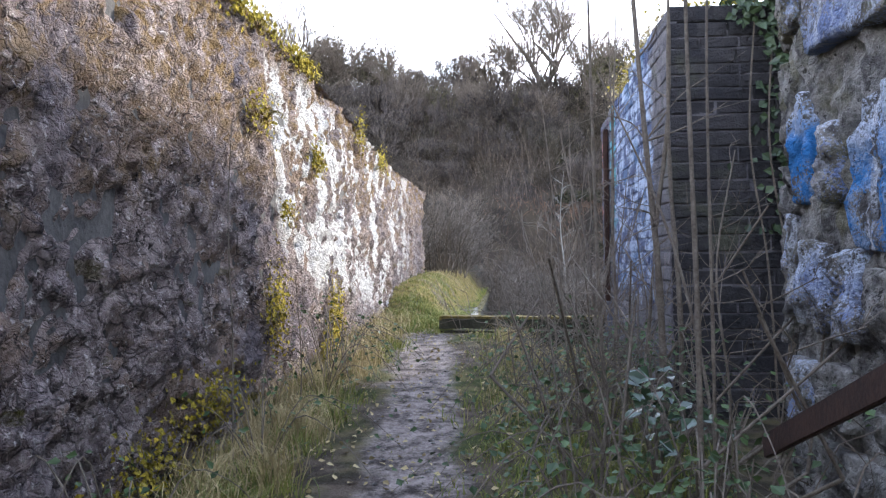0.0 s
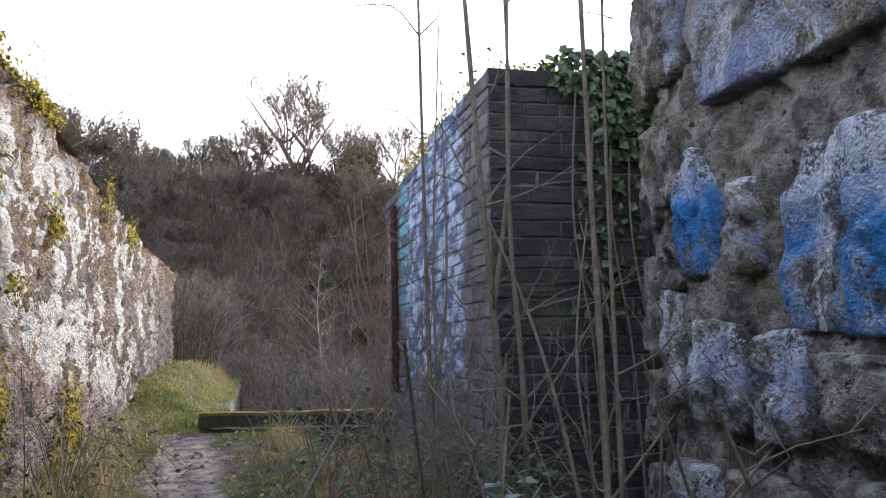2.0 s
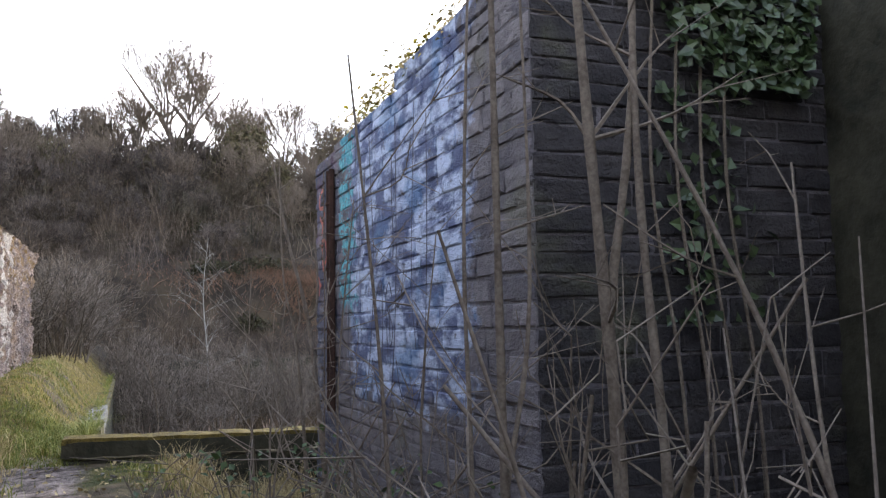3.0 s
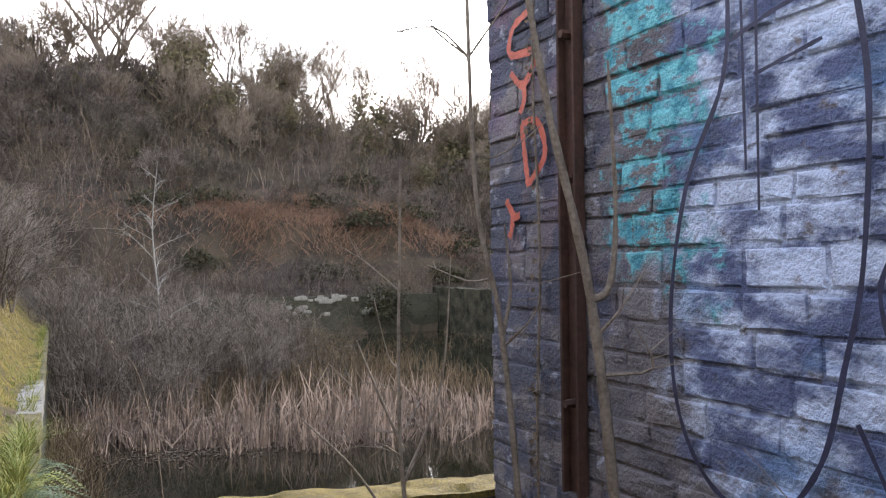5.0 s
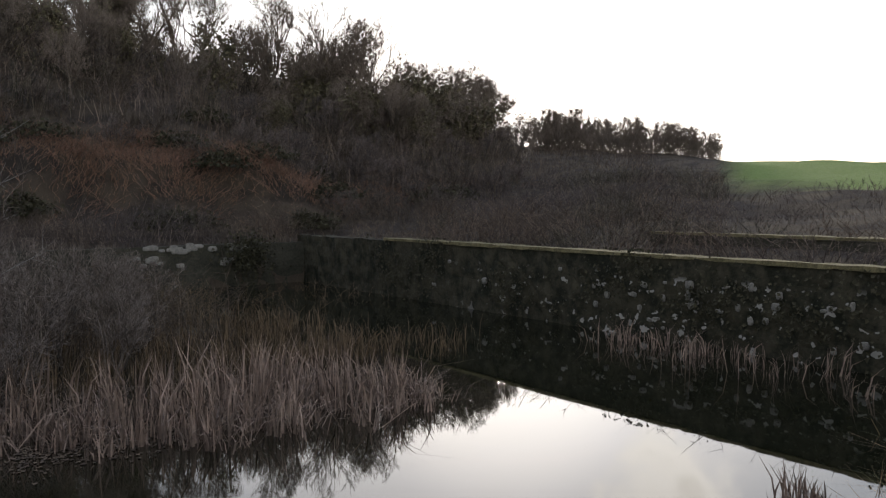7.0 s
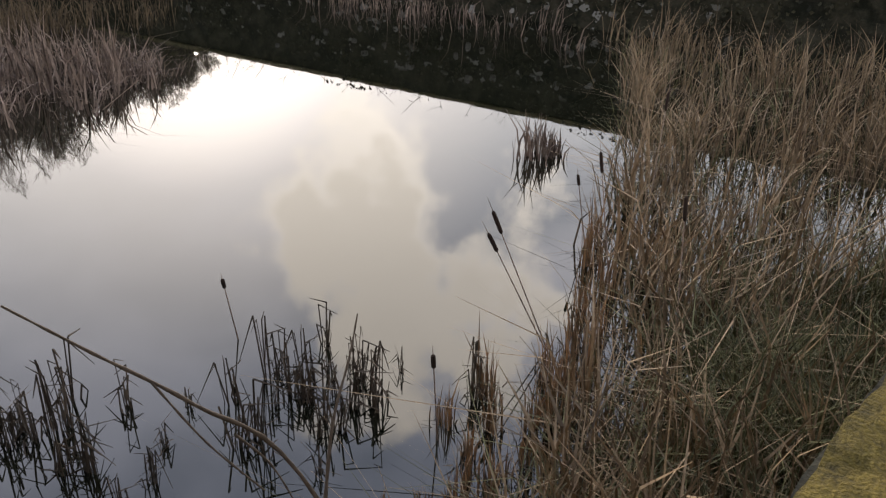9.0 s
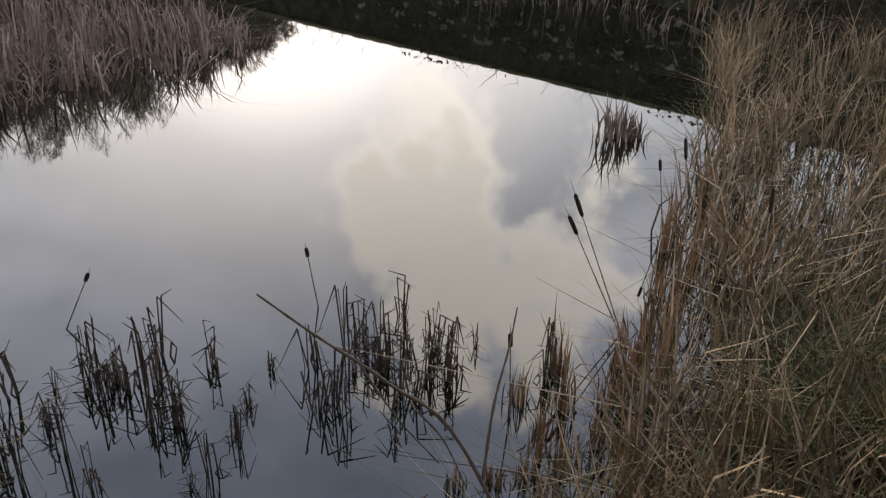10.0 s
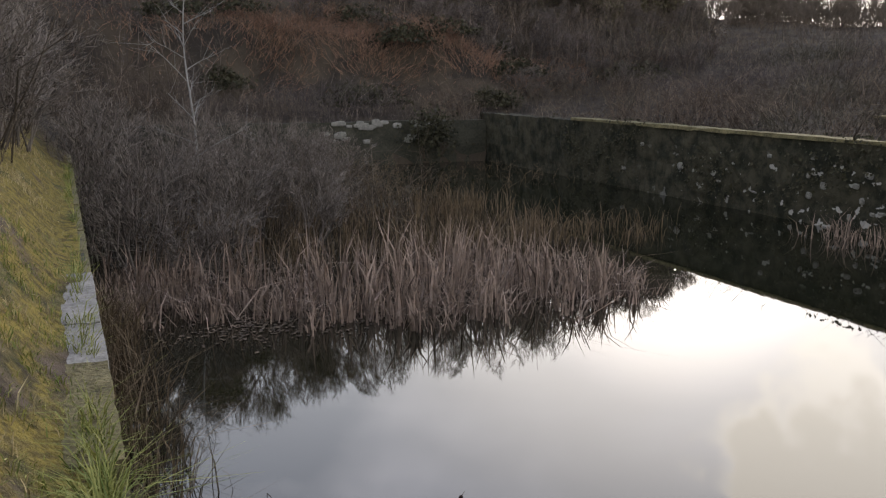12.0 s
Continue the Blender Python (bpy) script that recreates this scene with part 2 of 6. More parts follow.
def block_material(name, paint, brick_tone=1.0):
    """Engineering-brick courses; paint: sprayed colours laid over them; last argument: scales the bare brick tones."""
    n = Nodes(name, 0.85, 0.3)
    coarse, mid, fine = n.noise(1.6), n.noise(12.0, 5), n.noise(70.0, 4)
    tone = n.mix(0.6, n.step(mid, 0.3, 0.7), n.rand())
    # one factor on both brick tones: under 1 darker, over 1 lighter
    c = n.mix(tone, (0.040 * brick_tone, 0.038 * brick_tone, 0.046 * brick_tone), (0.120 * brick_tone, 0.110 * brick_tone, 0.115 * brick_tone))
    c = n.mix(n.math("MULTIPLY", n.step(coarse, 0.55, 0.7), 0.5), c, (0.10, 0.10, 0.06))
    if paint:
        y, z = n.axis("Y"), n.axis("Z")
        wob = n.math("MULTIPLY", n.math("SUBTRACT", n.noise(7.0, 5), 0.5), 0.7)
        yw, zw = n.math("ADD", y, wob), n.math("ADD", z, wob)
        blue = n.mix(n.step(n.math("ADD", n.noise(5.0, 6, (1, 1, 2.0), 0.62), n.math("MULTIPLY", n.math("SUBTRACT", n.rand(), 0.5), 0.13)), 0.40, 0.60), (0.080, 0.100, 0.185), (0.42, 0.49, 0.64))
        blue = n.mix(n.math("MULTIPLY", n.step(n.noise(2.0, 5, (1, 1, 1.3), 0.6), 0.52, 0.64), 0.5), blue, (0.10, 0.20, 0.36))
        area = n.math("MULTIPLY", n.math("MULTIPLY", n.step(yw, 6.95, 7.1), n.step(yw, 9.2, 9.0)), n.step(zw, 0.72, 0.9))
        area = n.math("MULTIPLY", area, n.step(n.noise(11.0, 6, (1, 1, 1.6), 0.7), 0.31, 0.44))
        teal = n.math("MULTIPLY", n.math("MULTIPLY", n.step(yw, 8.98, 9.08), n.step(yw, 9.42, 9.34)), n.step(zw, 1.28, 1.4))
        teal = n.math("MULTIPLY", teal, n.step(n.math("ADD", n.noise(11.0, 6, (1, 1, 2.2), 0.72), n.math("MULTIPLY", n.math("SUBTRACT", n.rand(), 0.5), 0.16)), 0.45, 0.53))
        plum = n.math("MULTIPLY", n.step(yw, 9.36, 9.46), n.step(zw, 0.9, 2.2))
        c = n.mix(n.math("MULTIPLY", plum, n.math("MULTIPLY", n.step(n.noise(5.0, 4), 0.46, 0.6), 0.45)), c, (0.11, 0.055, 0.12))
        edge = n.step(yw, 9.36, 9.46)
        c = n.mix(n.math("MULTIPLY", edge, n.math("MULTIPLY", n.step(n.noise(3.4, 6, (1, 1, 1), 0.68), 0.44, 0.54), 0.65)), c, (0.036, 0.048, 0.088))
        c = n.mix(n.math("MULTIPLY", edge, n.math("MULTIPLY", n.step(n.noise(9.0, 6, (1, 1, 1.6), 0.7), 0.58, 0.64), 0.6)), c, (0.30, 0.32, 0.38))
        c = n.mix(area, c, blue)
        c = n.mix(teal, c, n.mix(n.step(n.noise(16.0, 5), 0.4, 0.6), (0.045, 0.20, 0.26), (0.13, 0.40, 0.46)))
    return n.done(c, n.mix(0.5, mid, fine), 0.035, 1.0)


def ground_material():
    n = Nodes("earth_and_turf", 0.95, 0.15)
    x, y = n.axis("X"), n.axis("Y")
    coarse, mid, fine = n.noise(0.7), n.noise(5.0, 6), n.noise(42.0, 5)
    soil = n.mix(n.step(mid, 0.35, 0.65), (0.045, 0.034, 0.026), (0.125, 0.098, 0.075))
    turf = n.mix(n.step(mid, 0.4, 0.62), (0.04, 0.05, 0.014), (0.13, 0.115, 0.045))
    far = n.mix(n.step(coarse, 0.4, 0.6), (0.026, 0.021, 0.016), (0.055, 0.043, 0.029))
    mud = n.mix(n.step(n.mix(0.75, fine, n.noise(7.0, 7, (1, 1, 1), 0.68)), 0.36, 0.64), (0.046, 0.036, 0.031), (0.36, 0.305, 0.275))
    c = n.mix(n.step(coarse, 0.42, 0.58), turf, soil)
    off = n.math("ABSOLUTE", n.math("ADD", n.math("ADD", x, n.math("MULTIPLY", n.math("SUBTRACT", y, 5.0), 0.085)), n.math("MULTIPLY", n.math("SUBTRACT", n.noise(1.6), 0.32), 0.5)), 0)
    c = n.mix(n.math("MULTIPLY", n.step(off, 0.36, 0.20), n.step(y, 12.5, 10.8)), c, mud)
    quay_moss = n.mix(n.step(n.noise(11.0, 6, (1, 1, 1), 0.7), 0.36, 0.62), (0.070, 0.056, 0.022), (0.215, 0.170, 0.042))
    c = n.mix(n.math("MULTIPLY", n.math("MULTIPLY", n.step(y, 12.2, 13.4), n.step(x, -0.22, -0.30)), n.step(n.noise(1.9, 5, (1, 0.6, 1), 0.6), 0.36, 0.50)), c, quay_moss)
    c = n.mix(n.step(n.math("MAXIMUM", y, n.math("MULTIPLY", x, 1.9)), 24.0, 32.0), c, far)
    green = n.math("MULTIPLY", n.step(n.math("ADD", x, n.math("MULTIPLY", coarse, 6.0)), 36.0, 44.0), n.step(n.math("SUBTRACT", x, n.math("MULTIPLY", y, 1.43)), -17.0, -12.0))
    c = n.mix(green, c, n.mix(n.step(mid, 0.3, 0.7), (0.085, 0.135, 0.030), (0.125, 0.180, 0.045)))
    return n.done(c, n.mix(0.6, mid, fine), 0.06, 1.0)


def water_material():
    n = Nodes("pond_water", 0.02, 1.0)
    n.bsdf.inputs["IOR"].default_value = 1.5
    c = n.mix(n.step(n.noise(0.8), 0.3, 0.7), (0.005, 0.006, 0.003), (0.009, 0.009, 0.005))
    return n.done(c, n.noise(2.2, 2), 0.004, 0.08)


M_WALL = wall_material()
M_STONE = stone_material("bare_rubble_stone", (0, 0, 0), 0)
M_BLUE = stone_material("blue_sprayed_stone", (0.050, 0.19, 0.46), 0.95)
M_PALE = stone_material("pale_sprayed_stone", (0.17, 0.21, 0.36), 0.50)
# same blocks twice: end faces scaled much darker than the sprayed long face
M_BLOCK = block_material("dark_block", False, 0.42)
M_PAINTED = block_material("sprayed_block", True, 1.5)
M_GROUND = ground_material()
M_WATER = water_material()
M_SEDGE = plain("brown_sedge", (0.052, 0.036, 0.019), (0.150, 0.107, 0.060), 2, 0.9, 0.0, True)
M_REED2 = plain("brown_reed", (0.010, 0.007, 0.004), (0.235, 0.160, 0.086), 2, 0.85, 0.0, True)
M_SEDGEGREEN = plain("green_brown_sedge", (0.014, 0.019, 0.006), (0.150, 0.142, 0.058), 2, 0.8, 0.0, True)
M_MORTAR = plain("damp_mortar", (0.030, 0.028, 0.030), (0.10, 0.095, 0.09), 5, 0.95, 0.02)
M_BARK = plain("grey_brown_bark", (0.071, 0.055, 0.042), (0.197, 0.164, 0.131), 14, 0.85, 0.004)
M_TWIG = plain("bare_twigs", (0.018, 0.014, 0.009), (0.120, 0.092, 0.065), 3, 0.9, 0.0, True)


def brush_material():
    """Scrub whose hue drifts over the slope; single stems differ in tone."""
    n = Nodes("winter_brush", 0.9, 0.15)
    wide = n.noise(0.085, 3)
    c = n.mix(n.step(wide, 0.40, 0.52), (0.098, 0.082, 0.079), (0.112, 0.082, 0.058))
    c = n.mix(n.step(n.noise(0.16, 3), 0.54, 0.62), c, (0.044, 0.046, 0.026))
    tone = n.math("POWER", n.island(), 2.6)
    return n.done(n.mix(tone, n.mix(0.6, c, (0.012, 0.010, 0.009)), n.mix(0.50, c, (0.25, 0.200, 0.155))))


def bush_material():
    """Twigs whose tone and hue differ from bush to bush and from shoot to shoot."""
    n = Nodes("bush_twigs", 0.9, 0.15)
    r = n.rand()
    c = n.mix(n.step(r, 0.0, 0.5), (0.075, 0.063, 0.060), (0.150, 0.126, 0.117))
    c = n.mix(n.step(r, 0.5, 0.95), c, (0.050, 0.040, 0.022))
    tone = n.math("POWER", n.island(), 2.0)
    return n.done(n.mix(tone, n.mix(0.6, c, (0.014, 0.011, 0.009)), n.mix(0.40, c, (0.26, 0.215, 0.175))))


M_BRUSH = brush_material()
M_BUSH = bush_material()
M_BRACKEN = plain("dead_bracken", (0.078, 0.047, 0.031), (0.250, 0.148, 0.098), 1.5, 0.9, 0.0, True)
M_REED = plain("dead_reed", (0.022, 0.015, 0.011), (0.40, 0.295, 0.222), 2, 0.8, 0.0, True)
M_STRAWREED = plain("straw_reed", (0.026, 0.017, 0.009), (0.43, 0.305, 0.175), 2, 0.8, 0.0, True)
M_WILLOW = plain("grey_willow_twigs", (0.014, 0.011, 0.008), (0.215, 0.180, 0.148), 3, 0.9, 0.0, True)
M_ORANGEREED = plain("orange_brown_reed", (0.060, 0.034, 0.015), (0.46, 0.285, 0.145), 2, 0.8, 0.0, True)
M_REEDDARK = plain("rotten_reed", (0.025, 0.019, 0.014), (0.13, 0.095, 0.062), 3, 0.85, 0.0, True)
M_CATTAIL = plain("cattail_felt", (0.020, 0.012, 0.008), (0.045, 0.026, 0.016), 40, 0.95, 0.002)
M_GRASS = plain("winter_grass", (0.046, 0.088, 0.014), (0.30, 0.290, 0.074), 2, 0.75, 0.0, True)
M_STRAW = plain("straw_grass", (0.200, 0.152, 0.070), (0.50, 0.410, 0.215), 2, 0.8, 0.0, True)


def moss_material():
    n = Nodes("yellow_moss", 0.95, 0.1)
    c = n.mix(n.step(n.noise(14.0, 5, (1, 1, 1), 0.7), 0.36, 0.62), (0.085, 0.085, 0.014), (0.46, 0.36, 0.045))
    c = n.mix(n.step(n.noise(5.0, 5, (1, 1, 1), 0.7), 0.52, 0.62), c, (0.115, 0.085, 0.040))
    return n.done(n.mix(n.math("MULTIPLY", n.island(), 0.35), c, (0.40, 0.31, 0.05)), n.noise(70.0, 4), 0.02, 1.0)


M_MOSS = moss_material()
M_SLABMOSS = plain("trodden_moss", (0.032, 0.027, 0.010), (0.18, 0.135, 0.026), 14, 0.95, 0.04)


def far_wall_material():
    """Wet masonry with pale lime where facing stones have spalled."""
    n = Nodes("spalled_basin_wall", 0.9, 0.2)
    mid = n.noise(2.0, 6, (1, 1, 1), 0.7)
    c = n.mix(n.step(mid, 0.35, 0.65), (0.010, 0.011, 0.006), (0.050, 0.045, 0.028))
    y, z = n.axis("Y"), n.axis("Z")
    area = n.math("MULTIPLY", n.math("MULTIPLY", n.step(y, 13.0, 19.0), n.step(y, 33.0, 26.0)), n.step(z, -0.15, -0.45))
    chips = n.step(n.noise(3.6, 2, (1, 1, 1.2), 0.5), 0.635, 0.65)
    c = n.mix(n.math("MULTIPLY", area, chips), c, (0.28, 0.27, 0.24))
    return n.done(c, mid, 0.05, 1.0)


M_FARWALL = far_wall_material()
M_IVY = plain("ivy_leaf", (0.013, 0.028, 0.010), (0.059, 0.091, 0.032), 4, 0.45, 0.0, True, 0.5)
M_CROWN = plain("fine_crown_twigs", (0.060, 0.047, 0.036), (0.250, 0.200, 0.155), 3, 0.9, 0.0, True)
M_EVER = plain("ivy_clad_crown", (0.040, 0.038, 0.019), (0.150, 0.128, 0.066), 3, 0.7, 0.0, True)
M_DEADIVY = plain("withered_ivy", (0.012, 0.012, 0.006), (0.055, 0.050, 0.026), 4, 0.8, 0.0, True, 0.2)
M_BRAMBLE = plain("bramble_leaf", (0.014, 0.030, 0.008), (0.066, 0.105, 0.030), 5, 0.6, 0.0, True, 0.35)
M_BROAD = plain("broad_leaf", (0.022, 0.042, 0.020), (0.050, 0.080, 0.038), 5, 0.24, 0.0, True, 0.7)
M_RUST = plain("rusted_iron", (0.018, 0.009, 0.007), (0.057, 0.027, 0.018), 9, 0.8, 0.004)
M_QUAY = plain("lichened_quay_stone", (0.045, 0.042, 0.018), (0.20, 0.17, 0.085), 5, 0.95, 0.04)
M_COPING = plain("weathered_coping", (0.120, 0.116, 0.105), (0.315, 0.300, 0.277), 7, 0.9, 0.012)
M_LIME = plain("lime_stained_stone", (0.08, 0.077, 0.066), (0.22, 0.21, 0.18), 7, 0.9, 0.01)
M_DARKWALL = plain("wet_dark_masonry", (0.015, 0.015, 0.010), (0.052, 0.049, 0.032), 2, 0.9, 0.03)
M_NAVY = plain("navy_spray", (0.010, 0.011, 0.026), (0.028, 0.030, 0.070), 20, 0.6, 0.001)
M_ORANGE = plain("orange_spray", (0.20, 0.042, 0.028), (0.44, 0.11, 0.075), 14, 0.6, 0.001)

# ---- mesh helpers ----
rng = np.random.default_rng(7)


def mesh_of(name, verts, faces, material, smooth=False):
    """A mesh from arrays: verts (n, 3), faces (m, k)."""
    verts, faces = np.asarray(verts, np.float32), np.asarray(faces, np.int32)
    me = bpy.data.meshes.new(name)
    m, k = faces.shape
    me.vertices.add(len(verts))
    me.vertices.foreach_set("co", verts.ravel())
    me.loops.add(m * k)
    me.loops.foreach_set("vertex_index", faces.ravel())
    me.polygons.add(m)
    me.polygons.foreach_set("loop_start", np.arange(0, m * k, k, dtype=np.int32))
    me.update(calc_edges=True)
    me.validate()
    me.polygons.foreach_set("use_smooth", np.full(len(me.polygons), smooth))
    me.materials.append(material)
    return me


def put(name, me, parent=None, label="", category="", group="", kind=""):
    ob = new(name, me)
    if parent:
        ob.parent = parent
    return tagged(ob, label, category, group, kind)


def part(name, bm, material, parent, label=""):
    me = bpy.data.meshes.new(name)
    bm.to_mesh(me)
    bm.free()
    me.materials.append(material)
    return put(name, me, parent, label)


def thing(name, at, label, category, group="", kind=""):
    ob = new(name)
    ob.matrix_world = at if isinstance(at, Matrix) else Matrix.Translation(at)
    return tagged(ob, label, category, group, kind)


def tubes(p0, p1, r0, r1, sides=3):
    """Tapered tubes between pairs of points, as arrays."""
    p0, p1, r0, r1 = (np.asarray(a, float) for a in (p0, p1, r0, r1))
    d = p1 - p0
    d /= np.linalg.norm(d, axis=1, keepdims=True) + 1e-9
    ref = np.where(np.abs(d[:, 2:3]) > 0.9, np.array([[1.0, 0, 0]]), np.array([[0, 0, 1.0]]))
    u = np.cross(d, ref)
    u /= np.linalg.norm(u, axis=1, keepdims=True) + 1e-9
    v = np.cross(d, u)
    n, a = len(p0), np.arange(sides) * 2 * np.pi / sides
    ring = u[:, None] * np.cos(a)[None, :, None] + v[:, None] * np.sin(a)[None, :, None]
    verts = np.concatenate([p0[:, None] + ring * r0[:, None, None], p1[:, None] + ring * r1[:, None, None]], 1).reshape(-1, 3)
    i = np.arange(sides)
    quad = np.stack([i, (i + 1) % sides, (i + 1) % sides + sides, i + sides], 1)
    faces = (np.arange(n)[:, None, None] * 2 * sides + quad[None]).reshape(-1, 4)
    return verts, faces


def blades(base, height, lean, width, bend=0.5, r=rng):
    """Bent ribbons that taper to a tip: base (n, 3), lean (n, 2) is how far the tip lies aside."""
    n = len(base)
    a = r.uniform(0, 2 * np.pi, n)
    side = np.stack([np.cos(a), np.sin(a), 0 * a], 1) * width[:, None] / 2
    mid = base + np.stack([lean[:, 0] * bend * 0.6, lean[:, 1] * bend * 0.6, height * 0.58], 1)
    tip = base + np.stack([lean[:, 0], lean[:, 1], height * (1 - 0.25 * np.minimum(1, np.hypot(lean[:, 0], lean[:, 1]) / height))], 1)
    verts = np.stack([base - side, base + side, mid + side * 0.9, mid - side * 0.9, tip + side * 0.12, tip - side * 0.12], 1).reshape(-1, 3)
    quad = np.array([[0, 1, 2, 3], [3, 2, 4, 5]])
    faces = (np.arange(n)[:, None, None] * 6 + quad[None]).reshape(-1, 4)
    return verts, faces


def leaves(centre, size, normal=None, r=rng):
    """Small pointed leaves, folded about the midrib."""
    n = len(centre)
    d = r.normal(size=(n, 3))
    d /= np.linalg.norm(d, axis=1, keepdims=True)
    nn = r.normal(size=(n, 3)) if normal is None else normal + r.normal(size=(n, 3)) * 0.45
    u = np.cross(nn, d)
    u /= np.linalg.norm(u, axis=1, keepdims=True) + 1e-9
    w = np.cross(u, nn)
    w /= np.linalg.norm(w, axis=1, keepdims=True) + 1e-9
    nn = nn / (np.linalg.norm(nn, axis=1, keepdims=True) + 1e-9)
    s = size[:, None]
    verts = np.stack([centre - w * s * 0.5, centre + u * s * 0.42 - w * s * 0.12 + nn * s * 0.12, centre + w * s * 0.55, centre - u * s * 0.42 - w * s * 0.12 + nn * s * 0.12], 1).reshape(-1, 3)
    b = np.arange(n)[:, None, None] * 4
    faces = (b + np.array([[0, 1, 2], [0, 2, 3]])[None]).reshape(-1, 3)
    return verts, faces


def join(*pieces):
    verts, faces, k = [], [], 0
    for v, f in pieces:
        verts.append(v)
        faces.append(f + k)
        k += len(v)
    return np.concatenate(verts), np.concatenate(faces)


def rough_box(name, x0, x1, y0, y1, z0, z1, step, amount, material, scale=6.0, parent=None):
    """A box of fine faces whose skin is pushed in and out by noise."""
    bm = bmesh.new()
    bmesh.ops.create_cube(bm, size=1)
    for v in bm.verts:
        v.co = Vector((x0 + (v.co.x + 0.5) * (x1 - x0), y0 + (v.co.y + 0.5) * (y1 - y0), z0 + (v.co.z + 0.5) * (z1 - z0)))
    for axis, (lo, hi) in enumerate(((x0, x1), (y0, y1), (z0, z1))):
        for k in range(1, int((hi - lo) / step)):
            co, no = [0, 0, 0], [0, 0, 0]
            co[axis], no[axis] = lo + k * (hi - lo) / int((hi - lo) / step), 1
            bmesh.ops.bisect_plane(bm, geom=bm.verts[:] + bm.edges[:] + bm.faces[:], plane_co=co, plane_no=no)
    bm.normal_update()
    for v in bm.verts:
        v.co += v.normal * amount * noise.fractal(v.co * scale, 0.8, 2.0, 4)
    return part(name, bm, material, parent)


def skin(name, at, us, vs, material, relief, smooth=True):
    """A sheet over the grid us x vs: at(u, v) gives its place, relief(p) how far it is pushed along at's third value."""
    verts = []
    for u in us:
        for v in vs:
            p, n = at(u, v)
            verts.append(p + n * relief(p))
    a, b = len(us), len(vs)
    i = np.arange((a - 1) * (b - 1))
    i = i // (b - 1) * b + i % (b - 1)
    faces = np.stack([i, i + b, i + b + 1, i + 1], 1)
    return mesh_of(name, np.array([tuple(p) for p in verts]), faces, material, smooth)


# ---- the lie of the land ----
WATER, QUAY_X, BANK_X, END_Y = -1.80, -0.25, 15.75, 42.0
AZ = np.array([-180, -100, -60, -15, 6, 17, 27, 33, 40, 50, 55, 65, 90, 180.0])
EL = np.array([3, 6, 9, 12.3, 13.0, 10.4, 9.2, 7.0, 4.4, 3.3, 2.6, 2.1, 1.8, 3.0])


def path_height(y):
    return np.clip(0.06 * (y - 6.85), -0.55, 0.20)


def ease(t):
    t = np.clip(t, 0, 1)
    return t * t * (3 - 2 * t)


def slab_y(x):
    return 11.02 - 0.15 * x


def land(x, y):
    """The height of the ground."""
    x, y = np.broadcast_arrays(np.asarray(x, float), np.asarray(y, float))
    wave = np.sin(x * 1.7 + 1.3 * np.sin(y * 0.9)) * np.cos(y * 1.3 + x * 0.4)
    low = path_height(y) + 0.03 * wave
    low = low + 0.55 * ease((-0.35 - x) / 0.8) * ease((y - 11.5) / 3.5) - 0.12 * ease((y - 11) / 4) * ease((x + 0.8) / 0.4)
    low = low - 0.28 * ease((x - 0.35) / 0.5) * ease((y - 8.2) / 1.5) + 0.12 * ease((x - 0.45) / 0.5) * ease((7.5 - y) / 2)
    # rising ground round the basin
    dx = np.maximum(np.maximum(-2.2 - x, x - BANK_X - 2.0), 0)
    dy = np.maximum(y - END_Y - 0.8, 0)
    out = np.hypot(dx, dy)
    az = np.degrees(np.arctan2(x + 0.2, y - 9.5))
    top = 1.5 + 70 * np.tan(np.radians(np.interp(az, AZ, EL)))
    rise = (top - 0.2) * ease(out / 46) ** 0.8
    low = np.where(out > 0, np.where(y > 11, 0.15, low) + rise + 0.25 * np.sin(x * 0.6) * np.sin(y * 0.5) * np.minimum(out / 10, 1), low)
    low = low + np.where(y > END_Y, 2.3 * ease((y - END_Y - 4.6) / 1.6) * (1 - ease((out - 12) / 24)) * ease((22 - x) / 6), 0)
    bed = -2.5 + 0.62 * ease((y - 22) / 4) * ease((11 - x) / 3) + 0.03 * wave
    basin = (x > QUAY_X - 0.02) & (x < BANK_X + 0.1) & (y > slab_y(x) - 0.1) & (y < END_Y)
    return np.where(basin, bed, low)


def spaced(*runs):
    out = []
    for a, b, s in runs:
        out.extend(np.arange(a, b, s))
    return np.array(out)


gx = np.concatenate([spaced((-900, -100, 100), (-100, -12, 4), (-12, -2, 0.8), (-2, -0.28, 0.08)), [-0.275, -0.262], spaced((-0.2, 2.6, 0.1), (2.6, 15.6, 0.8)), [15.8, 15.9], spaced((16.5, 30, 1.0), (30, 120, 4), (120, 1001, 100))])
gy = np.concatenate([spaced((-900, -60, 120), (-60, -4, 4), (-4, 14, 0.1), (14, 42, 0.5)), [41.98, 42.05], spaced((42.5, 100, 1.2), (100, 200, 10), (200, 1001, 100))])
GX, GY = np.meshgrid(gx, gy, indexing="ij")
GZ = land(GX, GY)
gi = np.arange((len(gx) - 1) * (len(gy) - 1))
gi = gi // (len(gy) - 1) * len(gy) + gi % (len(gy) - 1)
put("ground", mesh_of("ground", np.stack([GX, GY, GZ], -1).reshape(-1, 3), np.stack([gi, gi + len(gy), gi + len(gy) + 1, gi + 1], 1), M_GROUND, True),
    label="muddy path, rough turf and rising scrub ground", category="ground", kind="structure")

wx, wy = np.array([QUAY_X - 0.1, 4, 9, BANK_X + 0.3]), np.array([10.3, 20, 31, END_Y + 0.3])
